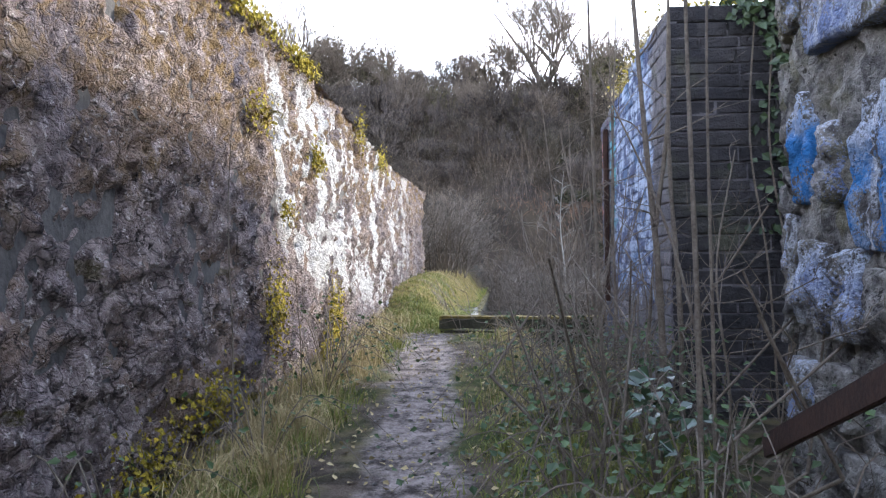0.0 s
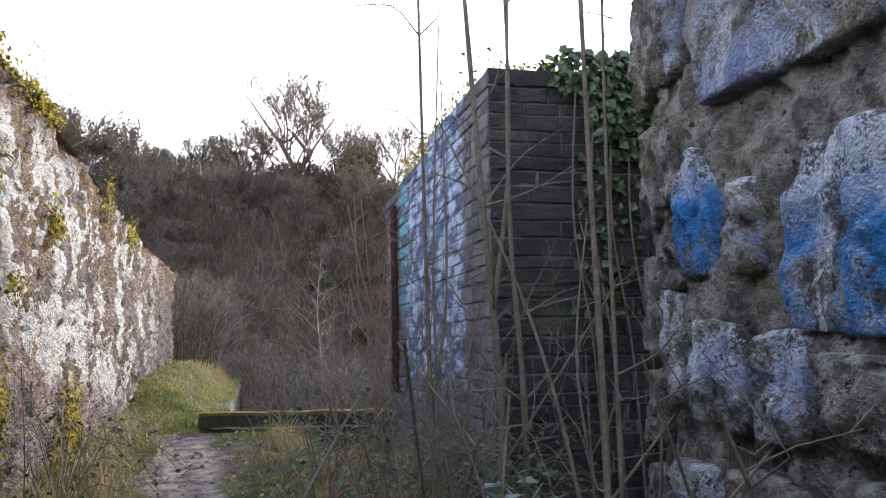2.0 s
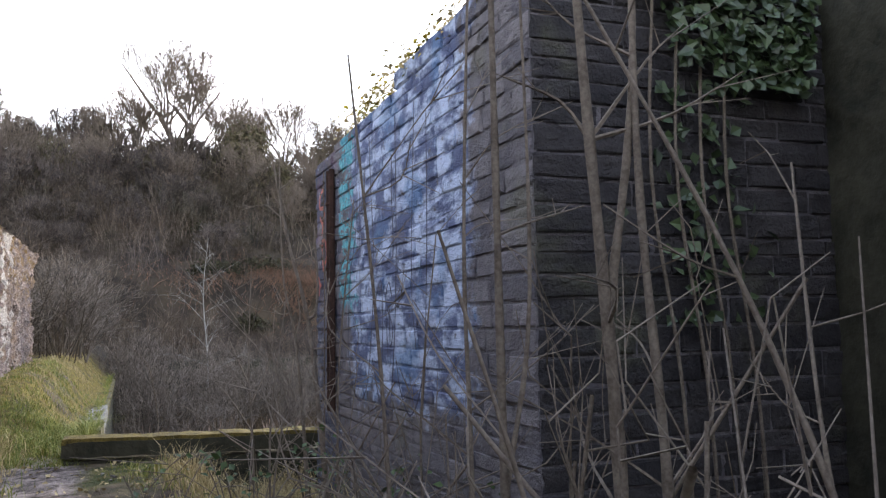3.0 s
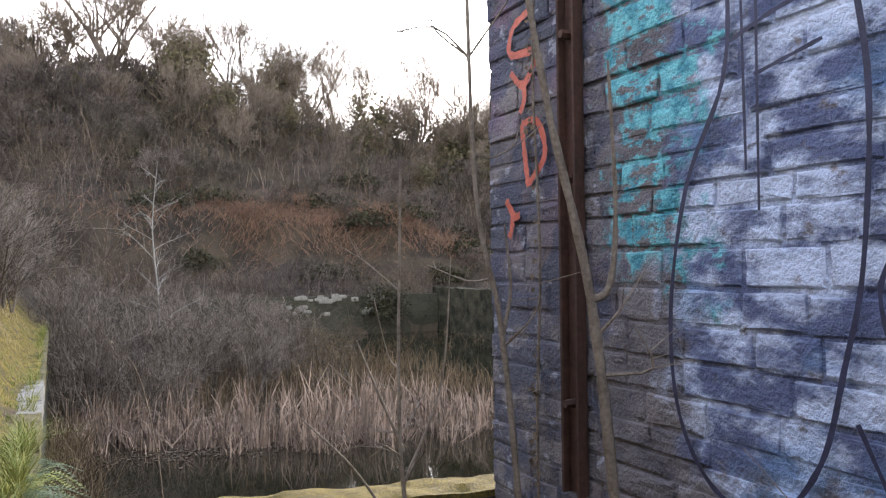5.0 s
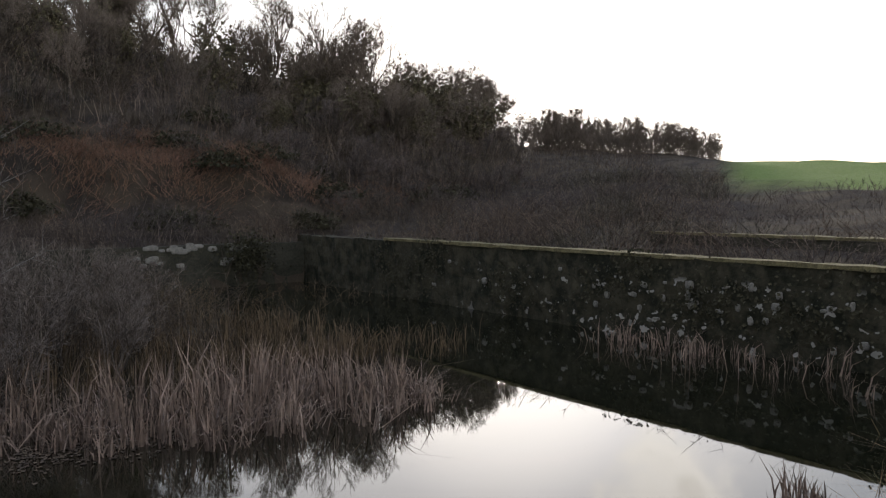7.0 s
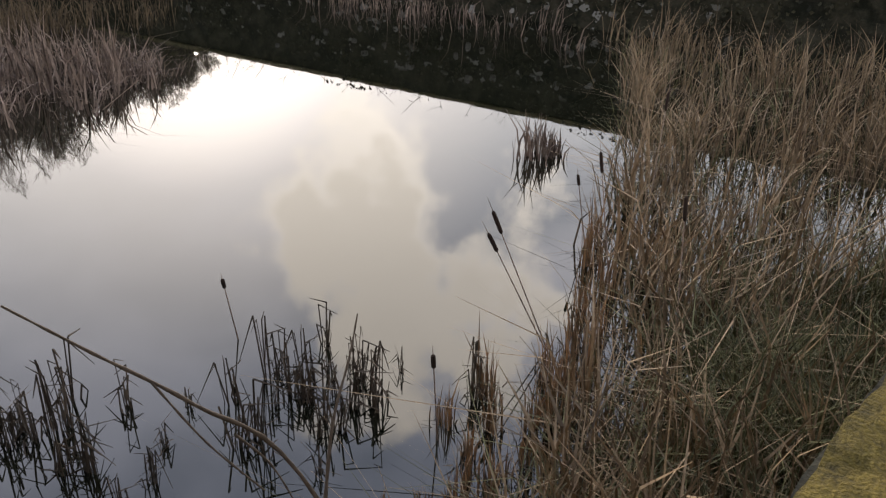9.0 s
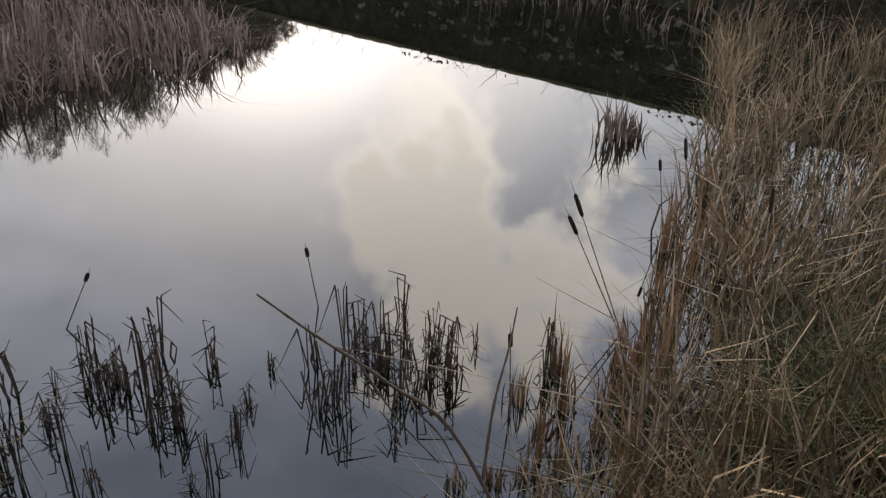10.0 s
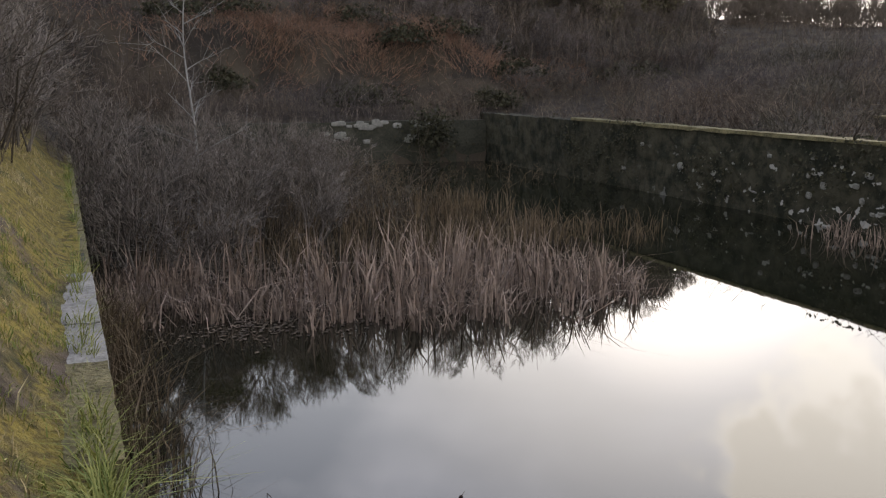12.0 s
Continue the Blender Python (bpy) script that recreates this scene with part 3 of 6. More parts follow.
put("water", mesh_of("water", [(x, y, WATER) for x in wx for y in wy], [(i * 4 + j, i * 4 + 4 + j, i * 4 + 5 + j, i * 4 + 1 + j) for i in range(3) for j in range(3)], M_WATER),
    label="still dark pond water mirroring the sky", category="water", kind="structure")

# ---- the rubble wall along the path ----
LW = -1.34


def lw_top(y):
    return 2.80 - 0.06 * max(0.0, y - 7.5) if y < 13 else 2.47


def lw_at(u, v):
    lo = -0.7
    return Vector((LW, u, lo + (lw_top(u) - lo) * v)), Vector((1, 0, 0))


def lw_relief(p):
    """Rough courses of rubble: each stone stands in or out by its own amount, with lost pointing and hollows between."""
    q = Vector((0.0, p.y, p.z))
    w = noise.noise_vector(q * 2.2) * 0.16
    dist, at = noise.voronoi(Vector((0.0, (q.y + w.y) * 3.4, (q.z + w.z) * 5.6)))
    stones = min(dist[1] - dist[0], 0.22) / 0.22
    own = noise.noise(at[0] * 7.3)
    hollow = max(0.0, -noise.noise(q * 3.6 + Vector((3, 0, 0))) - 0.28)
    return 0.05 * noise.fractal(q * 1.3, 0.7, 2.0, 3) + 0.036 * stones + 0.030 * own * stones + 0.040 * noise.fractal(q * 12, 0.55, 2.0, 4) - 0.14 * hollow - 0.035


wall_left = put("wall_left", skin("wall_left", lw_at, np.concatenate([np.arange(-3, 3.5, 0.12), np.arange(3.5, 18.4, 0.034)]), np.linspace(0, 1, 96), M_WALL, lw_relief),
                label="old rubble wall with flaking whitewash and yellow lichen", category="wall", kind="structure")


def lwt_at(u, v):
    return Vector((LW - v, u, lw_top(u) + 0.02 * math.sin(v * 9))), Vector((0, 0, 1))


put("wall_top", skin("wall_top", lwt_at, np.arange(-3, 18.4, 0.1), np.linspace(0, 0.6, 8), M_WALL, lambda p: 0.03 * noise.fractal(p * 4, 0.8, 2, 3)), wall_left)
rough_box("wall_core", LW - 0.6, LW - 0.05, -3, 18.3, -0.7, 2.42, 0.6, 0.0, M_MORTAR, parent=wall_left)

# ---- the pier of coursed blocks ----
PX, PY0, PY1 = 1.46, 6.40, 10.20


def pier_top(y):
    return 2.69 - 0.02 * (y - PY0) - 0.10 * ease((y - 8.9) / 0.8)


pier = thing("pier", (0, 0, 0), "tall dark masonry pier with sprayed blue graffiti", "pier", kind="structure")
core = rough_box("core", PX - 0.003, 3.6, PY0 - 0.001, PY1 - 0.01, -1.9, 2.52, 0.1, 0.005, M_PAINTED, 5.0, pier)


def block_mesh(name, w, h, d, seed, material):
    """One worn block: w along, d deep, h high, its front at y = 0, with chipped edges."""
    r = random.Random(seed)
    rows = []
    for inset, out in ((0.0, 0.0), (0.003, -0.010), (0.011, -0.015)):
        for sx, sz in ((-1, -1), (0, -1), (1, -1), (1, 0), (1, 1), (0, 1), (-1, 1), (-1, 0)):
            rows.append((sx * (w / 2 - inset) + r.uniform(-0.004, 0.004), out + r.uniform(-0.005, 0.003), sz * (h / 2 - inset) + r.uniform(-0.004, 0.004)))
    rows.append((r.uniform(-0.02, 0.02), -0.017, 0))
    quads = [(k * 8 + i, k * 8 + (i + 1) % 8, k * 8 + 8 + (i + 1) % 8, k * 8 + 8 + i) for k in range(2) for i in range(8)]
    me = bpy.data.meshes.new(name)
    me.from_pydata(rows + [(p[0], d, p[2]) for p in rows[:8]], [], quads + [(16 + i, 16 + (i + 1) % 8, 24) for i in range(8)] + [((i + 1) % 8, i, 25 + i, 25 + (i + 1) % 8) for i in range(8)])
    me.materials.append(material)
    return me


COURSE = 0.118
SIZES = (0.20, 0.25, 0.31, 0.38)
BLOCKS = {(s, v, m.name): block_mesh("block", s - 0.009, COURSE - 0.011, 0.05, 31 * n + v, m) for n, s in enumerate(SIZES) for v in range(3) for m in (M_BLOCK, M_PAINTED)}


def lay(face, length, top, material, parent, seed, low=-0.35):
    """Courses of blocks over a face: face(u, z) is the pose of a block centred at u."""
    r = random.Random(seed)
    z, n = low, 0
    while z < 2.7:
        h = r.choice((0.07, 0.085, 0.10, 0.10, 0.112))
        u = -r.uniform(0, 0.15)
        while u < length - 0.05:
            s = r.choice(SIZES)
            c = min(max(u + s / 2, s / 2 - 0.004), length - s / 2 + 0.004)
            if z + h < top(c) + 0.02:
                ob = new("block", BLOCKS[(s, r.randrange(3), material.name)])
                ob.parent = parent
                ob.matrix_basis = face(c, z + h / 2) @ pose(0, r.uniform(-0.004, 0.006), 0, r.uniform(-1.0, 1.0), 0, r.uniform(-1.0, 1.0)) @ Matrix.Diagonal((1, 1, h / COURSE, 1))
                n += 1
            u += s
        z += h
    return n


# ---- the big-stoned wall ----
RX = 1.60
wall_right = thing("wall_right", (0, 0, 0), "weathered boulder wall with sprayed blue and white stones", "wall", kind="structure")


def rw_x(y):
    """The face swings away towards its end."""
    return RX + 0.20 * float(ease((y - 4.35) / 0.9))


def rw_at(u, v):
    return Vector((rw_x(u) + 0.02 + 0.10 * float(ease((u - 5.0) / 0.16)), u, -0.7 + 4.0 * v)), Vector((-1, 0, 0))


def rw_relief(p):
    return 0.05 * noise.fractal(p * 2.6, 0.7, 2, 4) + 0.032 * noise.fractal(p * 12, 0.7, 2, 3)


put("mortar_bed", skin("mortar_bed", rw_at, np.arange(-3, 5.17, 0.03), np.linspace(0, 1, 130), M_STONE, rw_relief), wall_right)
rough_box("core", RX + 0.24, 2.6, -3, 5.12, -0.7, 3.25, 0.1, 0.02, M_STONE, 5.0, wall_right)


def stone(yc, zc, w, h, seed, material, pointed=0.0, proud=0.034):
    """A rounded, uneven stone set in the wall's face."""
    r = random.Random(seed)
    n = 40
    outline = []
    lump = [r.uniform(-0.09, 0.09) for _ in range(9)]
    for k in range(n):
        a = 2 * math.pi * k / n
        cx, cz = math.cos(a), math.sin(a)
        f = 1 / max(abs(cx), abs(cz)) ** 0.85 * (1 + r.uniform(-0.02, 0.02) + lump[int(k / n * 9)] * (1 - k / n * 9 % 1) + lump[(int(k / n * 9) + 1) % 9] * (k / n * 9 % 1))
        x, z = cx * f * w / 2, cz * f * h / 2
        if pointed and z > 0:
            x *= 1 - pointed * (z / (h / 2)) ** 1.5
            z *= 1.12
        outline.append((x, z))
    verts = [(rw_x(yc + x) + 0.06, yc + x, zc + z) for x, z in outline]
    for inset, out in ((1.0, 0.55), (0.97, 0.9), (0.90, 1.0), (0.78, 1.0), (0.64, 1.02), (0.5, 1.02), (0.36, 1.02), (0.2, 1.0)):
        for x, z in outline:
            q = Vector((0, yc + x * inset, zc + z * inset))
            verts.append((rw_x(q.y) - proud * out - 0.038 * noise.fractal(q * 5, 0.7, 2, 4) - 0.020 * noise.fractal(q * 24, 0.8, 2, 2), q.y, q.z))
    verts.append((rw_x(yc) - proud, yc, zc))
    quads = [(k * n + i, k * n + n + i, k * n + n + (i + 1) % n, k * n + (i + 1) % n) for k in range(8) for i in range(n)]
    me = bpy.data.meshes.new("stone")
    me.from_pydata(verts, [], quads + [(8 * n + i, 9 * n, 8 * n + (i + 1) % n) for i in range(n)])
    me.materials.append(material)
    me.polygons.foreach_set("use_smooth", [True] * len(me.polygons))
    return put("stone", me, wall_right)


for k, (yc, zc, w, h, m, point) in enumerate((
        (3.57, 1.32, 0.64, 0.50, M_BLUE, 0.5), (4.36, 1.47, 0.26, 0.42, M_BLUE, 0.6), (4.05, 1.40, 0.15, 0.28, M_PALE, 0.3),
        (3.86, 2.12, 0.90, 0.60, M_PALE, 0.0), (4.26, 0.94, 0.30, 0.33, M_PALE, 0.2), (3.93, 0.91, 0.24, 0.30, M_PALE, 0.1),
        (3.35, 0.90, 0.74, 0.25, M_STONE, 0.0), (3.12, 1.69, 0.44, 0.26, M_PALE, 0.2), (4.61, 1.02, 0.22, 0.44, M_PALE, 0.0),
        (4.45, 0.52, 0.38, 0.25, M_PALE, 0.0), (4.02, 0.56, 0.33, 0.22, M_STONE, 0.0), (3.02, 1.41, 0.20, 0.17, M_PALE, 0.0),
        (4.60, 1.72, 0.20, 0.34, M_STONE, 0.0), (4.55, 2.22, 0.26, 0.40, M_PALE, 0.0), (4.6, 1.35, 0.2, 0.2, M_STONE, 0.0),
        (3.2, 2.1, 0.36, 0.42, M_PALE, 0.2), (2.78, 1.95, 0.4, 0.36, M_BLUE, 0.2), (2.6, 1.5, 0.5, 0.4, M_PALE, 0.1),
        (2.62, 1.02, 0.55, 0.36, M_STONE, 0.0), (3.5, 0.58, 0.5, 0.26, M_STONE, 0.0), (2.9, 0.55, 0.55, 0.3, M_STONE, 0.0),
        (4.3, 0.24, 0.5, 0.24, M_STONE, 0.0), (3.7, 0.26, 0.5, 0.26, M_STONE, 0.0), (3.1, 0.2, 0.5, 0.28, M_STONE, 0.0),
        (4.95, 0.8, 0.3, 0.3, M_STONE, 0.0), (4.93, 1.2, 0.34, 0.4, M_STONE, 0.0), (4.95, 1.72, 0.3, 0.42, M_STONE, 0.0), (4.93, 2.3, 0.34, 0.5, M_STONE, 0.0), (4.92, 0.42, 0.36, 0.3, M_STONE, 0.0),
        (3.6, 2.72, 0.6, 0.4, M_STONE, 0.0), (4.3, 2.75, 0.6, 0.44, M_PALE, 0.0), (2.9, 2.55, 0.6, 0.4, M_STONE, 0.0))):
    stone(yc, zc, w, h, 100 + k, m, point)

# ---- the mossy coping across the head of the basin ----
head = thing("dam_wall", (0, 0, 0), "low masonry wall with a thick mossy coping", "wall", kind="structure")


def skewed(ob):
    for v in ob.data.vertices:
        v.co.y += slab_y(v.co.x)
    return ob


skewed(rough_box("coping", -0.42, 3.4, -0.28, 0.0, 0.25, 0.365, 0.06, 0.012, M_DARKWALL, 7.0, head))
skewed(rough_box("moss_layer", -0.41, 3.3, -0.27, -0.01, 0.355, 0.39, 0.035, 0.014, M_SLABMOSS, 6.0, head))
skewed(rough_box("masonry", -0.40, 3.4, -0.26, -0.03, -2.4, 0.22, 0.15, 0.015, M_DARKWALL, 5.0, head))

# ---- quay edge ----
quay = thing("quay", (0, 0, 0), "stone quay edge half buried in turf", "quay", kind="structure")
rough_box("quay_wall", QUAY_X - 0.06, QUAY_X + 0.01, 11.3, END_Y, -2.5, 0.0, 0.3, 0.012, M_DARKWALL, 4.0, quay)
qy, qr = 11.5, random.Random(5)
while qy < 30:
    w = qr.uniform(0.8, 1.5)
    ob = rough_box("coping_stone", QUAY_X - 0.34, QUAY_X + 0.04, qy + 0.012, qy + w, -0.12, (0.085 if 14.0 < qy < 17.5 else 0.0) + qr.uniform(0, 0.02), 0.06, 0.014, M_COPING if 14.6 < qy < 16.6 else M_QUAY, 6.0, quay)
    qy += w

# ---- far basin walls ----
far_wall = thing("wall_far", (0, 0, 0), "long dark basin wall with lime-stained stones", "wall", kind="structure")
rough_box("masonry", BANK_X, BANK_X + 0.5, 8.0, END_Y + 0.5, -2.5, 0.17, 0.2, 0.06, M_FARWALL, 2.5, far_wall)
rough_box("coping", BANK_X - 0.05, BANK_X + 0.4, 8.0, 35.5, 0.17, 0.26, 0.25, 0.035, M_QUAY, 2.0, far_wall)
end_wall = thing("wall_end", (0, 0, 0), "low broken end wall of the basin in scrub", "wall", kind="structure")
rough_box("masonry", -0.3, BANK_X, END_Y, END_Y + 0.5, -2.5, -0.1, 0.4, 0.06, M_DARKWALL, 1.5, end_wall)

back_wall = thing("wall_beyond", (0, 0, 0), "low stone wall in scrub beyond the basin", "wall", kind="structure")
rough_box("masonry", 20.0, 20.5, 9.0, 27.0, -0.3, 0.52, 0.4, 0.05, M_DARKWALL, 1.5, back_wall)
rough_box("coping", 19.95, 20.5, 9.0, 27.0, 0.52, 0.60, 0.3, 0.03, M_QUAY, 1.5, back_wall)

# unseen wall, added to keep sun from shining through the gap beside the pier
gap_blocker = thing("wall_recess", (0, 0, 0), "unseen wall added to block sun between pier and boulder wall", "wall", kind="structure")
rough_box("masonry", 2.9, 3.2, 5.0, 6.42, -0.7, 2.75, 0.12, 0.02, M_DARKWALL, 4.0, gap_blocker)

# ---- trees and scrub ----


def unit(v):
    return v / (np.linalg.norm(v, axis=-1, keepdims=True) + 1e-9)


def branching(seed, height, width, bole=0.3, stems=1, kids=(7, 6, 5, 4), radius=0.2, fine=0.012, open_=0.55, kink=0.18):
    """A bare crown inside a rounded, uneven dome. Returns (bole and limbs), (twigs), and the ends of the limbs.
    stems: how many rise from the root; kids: how many spring from each branch, level by level."""
    r = np.random.default_rng(seed)
    if stems == 1:
        top = np.array([[r.normal() * 0.04 * height, r.normal() * 0.04 * height, height * (bole + 0.28)]])
        p0, p1 = np.zeros((1, 3)), top
    else:
        a = r.uniform(0, 2 * np.pi, stems)
        p0 = np.column_stack([np.cos(a), np.sin(a), 0 * a]) * width * 0.06
        out = r.uniform(0.05, 0.42, stems) * width
        p1 = np.column_stack([np.cos(a) * out, np.sin(a) * out, height * r.uniform(0.45, 0.75, stems)])
    rad = np.full(len(p0), radius)
    centre = np.array([0, 0, height * (0.5 + 0.5 * bole)])
    half = np.array([width / 2, width / 2, height * 0.5 * (1 - bole)])
    lobes = unit(r.normal(size=(9, 3)))
    sizes = r.uniform(-0.20, 0.16, 9)
    thick, thin, tips = [], [], None

    def inside(p):
        """Pull what strays out of the dome back to its lobed outline."""
        q = (p - centre) / half
        d = np.linalg.norm(q, axis=1, keepdims=True)
        lobe = 1.0 + ((unit(q) @ lobes.T).clip(0, 1) ** 3 * sizes).sum(1, keepdims=True)
        q = np.where(d > lobe, q / (d + 1e-9) * (lobe - 0.10 * r.uniform(0, 1, d.shape) ** 2 + 0.05 * r.normal(size=d.shape)), q)
        out = centre + q * half
        out[:, 2] = np.maximum(out[:, 2], 0.0)
        return out

    for level in range(len(kids) + 1):
        ln = np.linalg.norm(p1 - p0, axis=1, keepdims=True)
        mid = (p0 + p1) / 2 + r.normal(size=p0.shape) * ln * kink * 0.5
        end = rad * (0.55 if level else 0.6)
        row = np.concatenate([np.column_stack([p0, mid, rad, (rad + end) / 2]), np.column_stack([mid, p1, (rad + end) / 2, end])])
        (thick if level < 2 else thin).append(row)
        if level == 1:
            tips = np.concatenate([mid, p1])
        if level == len(kids):
            break
        k = kids[level]
        f = r.uniform(0.30, 1.0, (len(p0), k, 1))
        s = np.where(f < 0.5, p0[:, None] + (mid - p0)[:, None] * f * 2, mid[:, None] + (p1 - mid)[:, None] * (f * 2 - 1)).reshape(-1, 3)
        d = np.repeat(unit(p1 - p0), k, 0)
        away = unit(s - np.array([0, 0, height * 0.25]))
        nd = unit(d * (1 - open_) + unit(r.normal(size=s.shape)) * open_ + away * 0.30 + np.array([0, 0, 0.10]))
        ln = np.repeat(ln, k, 0) * r.uniform(0.42, 0.78, (len(s), 1)) if level else r.uniform(0.24, 0.46, (len(s), 1)) * max(height, width) * (1 if stems == 1 else 0.6)
        p0, p1 = s, inside(s + nd * ln)
        rad = np.maximum(np.repeat(end, k) * r.uniform(0.42, 0.66, len(s)), fine)
    a, b = np.concatenate(thick), np.concatenate(thin)
    return tubes(a[:, :3], a[:, 3:6], a[:, 6], a[:, 7], 5), tubes(b[:, :3], b[:, 3:6], b[:, 6], b[:, 7], 3), tips


def tree(name, seed, height, at, label, group, ivy=0, leaf=0.2, material=M_TWIG, bark=M_BARK, category="tree", **shape):
    """A bare tree; ivy: how many evergreen leaves wrap its limbs."""
    trunk, crown, tips = branching(seed, height, **shape)
    t = thing(name, at, label, category, group)
    put("trunk", mesh_of("trunk", *trunk, bark, True), t)
    put("crown", mesh_of("crown", *crown, material, False), t)
    if ivy:
        r = np.random.default_rng(seed + 50)
        knot = tips[r.integers(0, len(tips), max(12, len(tips) // 2))]
        size = r.uniform(0.035, 0.085, len(knot)) * height
        k = r.integers(0, len(knot), ivy)
        c = knot[k] * np.array([0.85, 0.85, 0.95]) + r.normal(size=(ivy, 3)) * size[k][:, None] * np.array([1, 1, 1.25])
        c[:, 2] = np.abs(c[:, 2])
        put("foliage", mesh_of("foliage", *leaves(c, r.uniform(leaf * 0.6, leaf * 1.3, ivy), r=r), M_EVER), t)
    return t


def hill_place(az, dist):
    x, y = -0.2 + math.sin(radians(az)) * dist, 9.5 + math.cos(radians(az)) * dist
    return x, y, float(land(x, y))


tr = random.Random(21)
RIDGE = "trees along the ridge"
OAK, DOME, IVY, SLIM = ("bare spreading oak with open crown against the sky", "bare round-crowned winter tree with fine twigs",
                        "ivy-clad tree, dark against the sky on the ridge", "slender bare tree on the ridge with sparse crown")
KIND = {  # height 8 m each
    "o": [tree("tree", 1 + k, 8.0, pose(*hill_place(-34 - 3 * k, 60)), OAK, RIDGE, width=7.6, bole=0.20, kids=(9, 7, 6, 5), radius=0.24, fine=0.011, open_=0.50, kink=0.3, material=M_CROWN) for k in range(2)],
    "d": [tree("tree", 5 + k, 8.0, pose(*hill_place(-41 - 3 * k, 60)), DOME, RIDGE, width=6.2, bole=0.06, kids=(12, 8, 6, 6), radius=0.17, fine=0.010, open_=0.50, material=M_CROWN) for k in range(3)],
    "i": [tree("tree", 9 + k, 8.0, pose(*hill_place(-51 - 3 * k, 60)), IVY, RIDGE, ivy=4200, leaf=0.22, width=5.6, bole=0.05, kids=(10, 7, 6, 4), radius=0.18, fine=0.011, material=M_CROWN) for k in range(3)],
    "s": [tree("tree", 13 + k, 8.0, pose(*hill_place(-62 - 3 * k, 60)), SLIM, RIDGE, width=4.2, bole=0.25, kids=(10, 6, 5, 4), radius=0.11, fine=0.010, open_=0.55, material=M_CROWN) for k in range(2)],
}
for az, dist, kind, h in (
        (2.4, 61, "o", 11.2), (4.6, 59, "o", 9.8), (7.2, 61, "d", 9.0), (9.3, 59, "i", 9.3), (11.4, 61, "d", 9.5), (13.5, 59, "i", 8.6), (15.4, 61, "d", 8.6), (16.9, 59, "o", 6.9),
        (18.6, 62, "s", 10.0), (20.0, 60, "s", 9.2), (21.3, 59, "i", 8.3), (23.6, 62, "s", 9.4), (22.5, 60, "d", 6.5), (24.9, 60, "d", 8.2), (26.1, 58, "i", 7.2), (27.7, 61, "d", 8.2), (29.3, 59, "d", 6.8), (31.0, 61, "s", 7.6),
        (30.2, 57, "i", 5.4), (33.2, 59, "i", 5.0), (35.2, 60, "i", 6.6), (37.0, 59, "i", 5.5), (38.4, 61, "d", 5.2), (39.6, 59, "i", 4.0), (36.1, 62, "d", 6.4), (41.0, 62, "d", 3.8), (28.4, 61, "i", 7.4), (32.2, 61, "i", 6.6), (30.6, 60, "d", 7.0), (34.2, 62, "d", 6.2), (37.6, 61, "i", 6.0),
        (0.9, 60, "d", 7.8), (-0.6, 62, "d", 7.0), (-2.0, 59, "i", 6.0), (-3.6, 61, "d", 6.0), (-5.2, 60, "d", 5.6), (-6.6, 61, "i", 5.8), (-8.3, 59, "d", 7.4), (-9.8, 61, "i", 8.4), (-11.2, 59, "d", 8.6),
        (-12.8, 61, "i", 8.8), (-14.5, 59, "d", 8.4), (-16.5, 61, "o", 9.5), (-18.8, 59, "i", 8.0), (-21.5, 60, "d", 8.6), (-24.5, 59, "i", 8.8), (-28, 58, "d", 8.8),
        (6.0, 56, "i", 5.6), (8.4, 55, "d", 5.4), (10.5, 54, "i", 5.8), (12.6, 55, "d", 5.6), (14.6, 56, "i", 5.2), (17.6, 57, "i", 5.0), (19.2, 56, "d", 4.4), (24.0, 56, "i", 4.6), (28.6, 56, "d", 4.4),
        (1.8, 55, "i", 5.0), (-1.4, 54, "d", 5.0), (-4.4, 55, "i", 5.2), (-7.6, 54, "d", 5.4), (3.6, 52, "d", 4.4), (12, 50, "d", 4.0), (32.1, 57, "d", 4.4), (34.2, 57, "i", 4.0)):
    x, y, z = hill_place(az, dist)
    s, b = h / 8.0 * (1.15 if az > 26 else 1.0), 1.25 if az > 26 else 1.0
    copy_thing(tr.choice(KIND[kind]), pose(x, y, z - 0.3, 0, 0, tr.uniform(0, 360)) @ Matrix.Diagonal((s * b * tr.uniform(0.9, 1.1), s * b * tr.uniform(0.9, 1.1), s, 1)))
hedge = tree("hedge_bush", 61, 3.4, pose(*hill_place(43.4, 72)), "bare hedgerow bush on the skyline", "hedgerow on the skyline", material=M_CROWN, category="bush", width=3.4, bole=0.0, stems=14, kids=(6, 5, 5), radius=0.04, fine=0.012)
for k in range(17):
    x, y, z = hill_place(42.0 + k * 0.70 + tr.uniform(-0.2, 0.2), 71 + tr.uniform(-2, 3))
    s = tr.uniform(0.8, 1.15) * (1.1 - 0.02 * k)
    copy_thing(hedge, pose(x, y, z - 0.15, 0, 0, tr.uniform(0, 360)) @ Matrix.Diagonal((s, s, s, 1)))


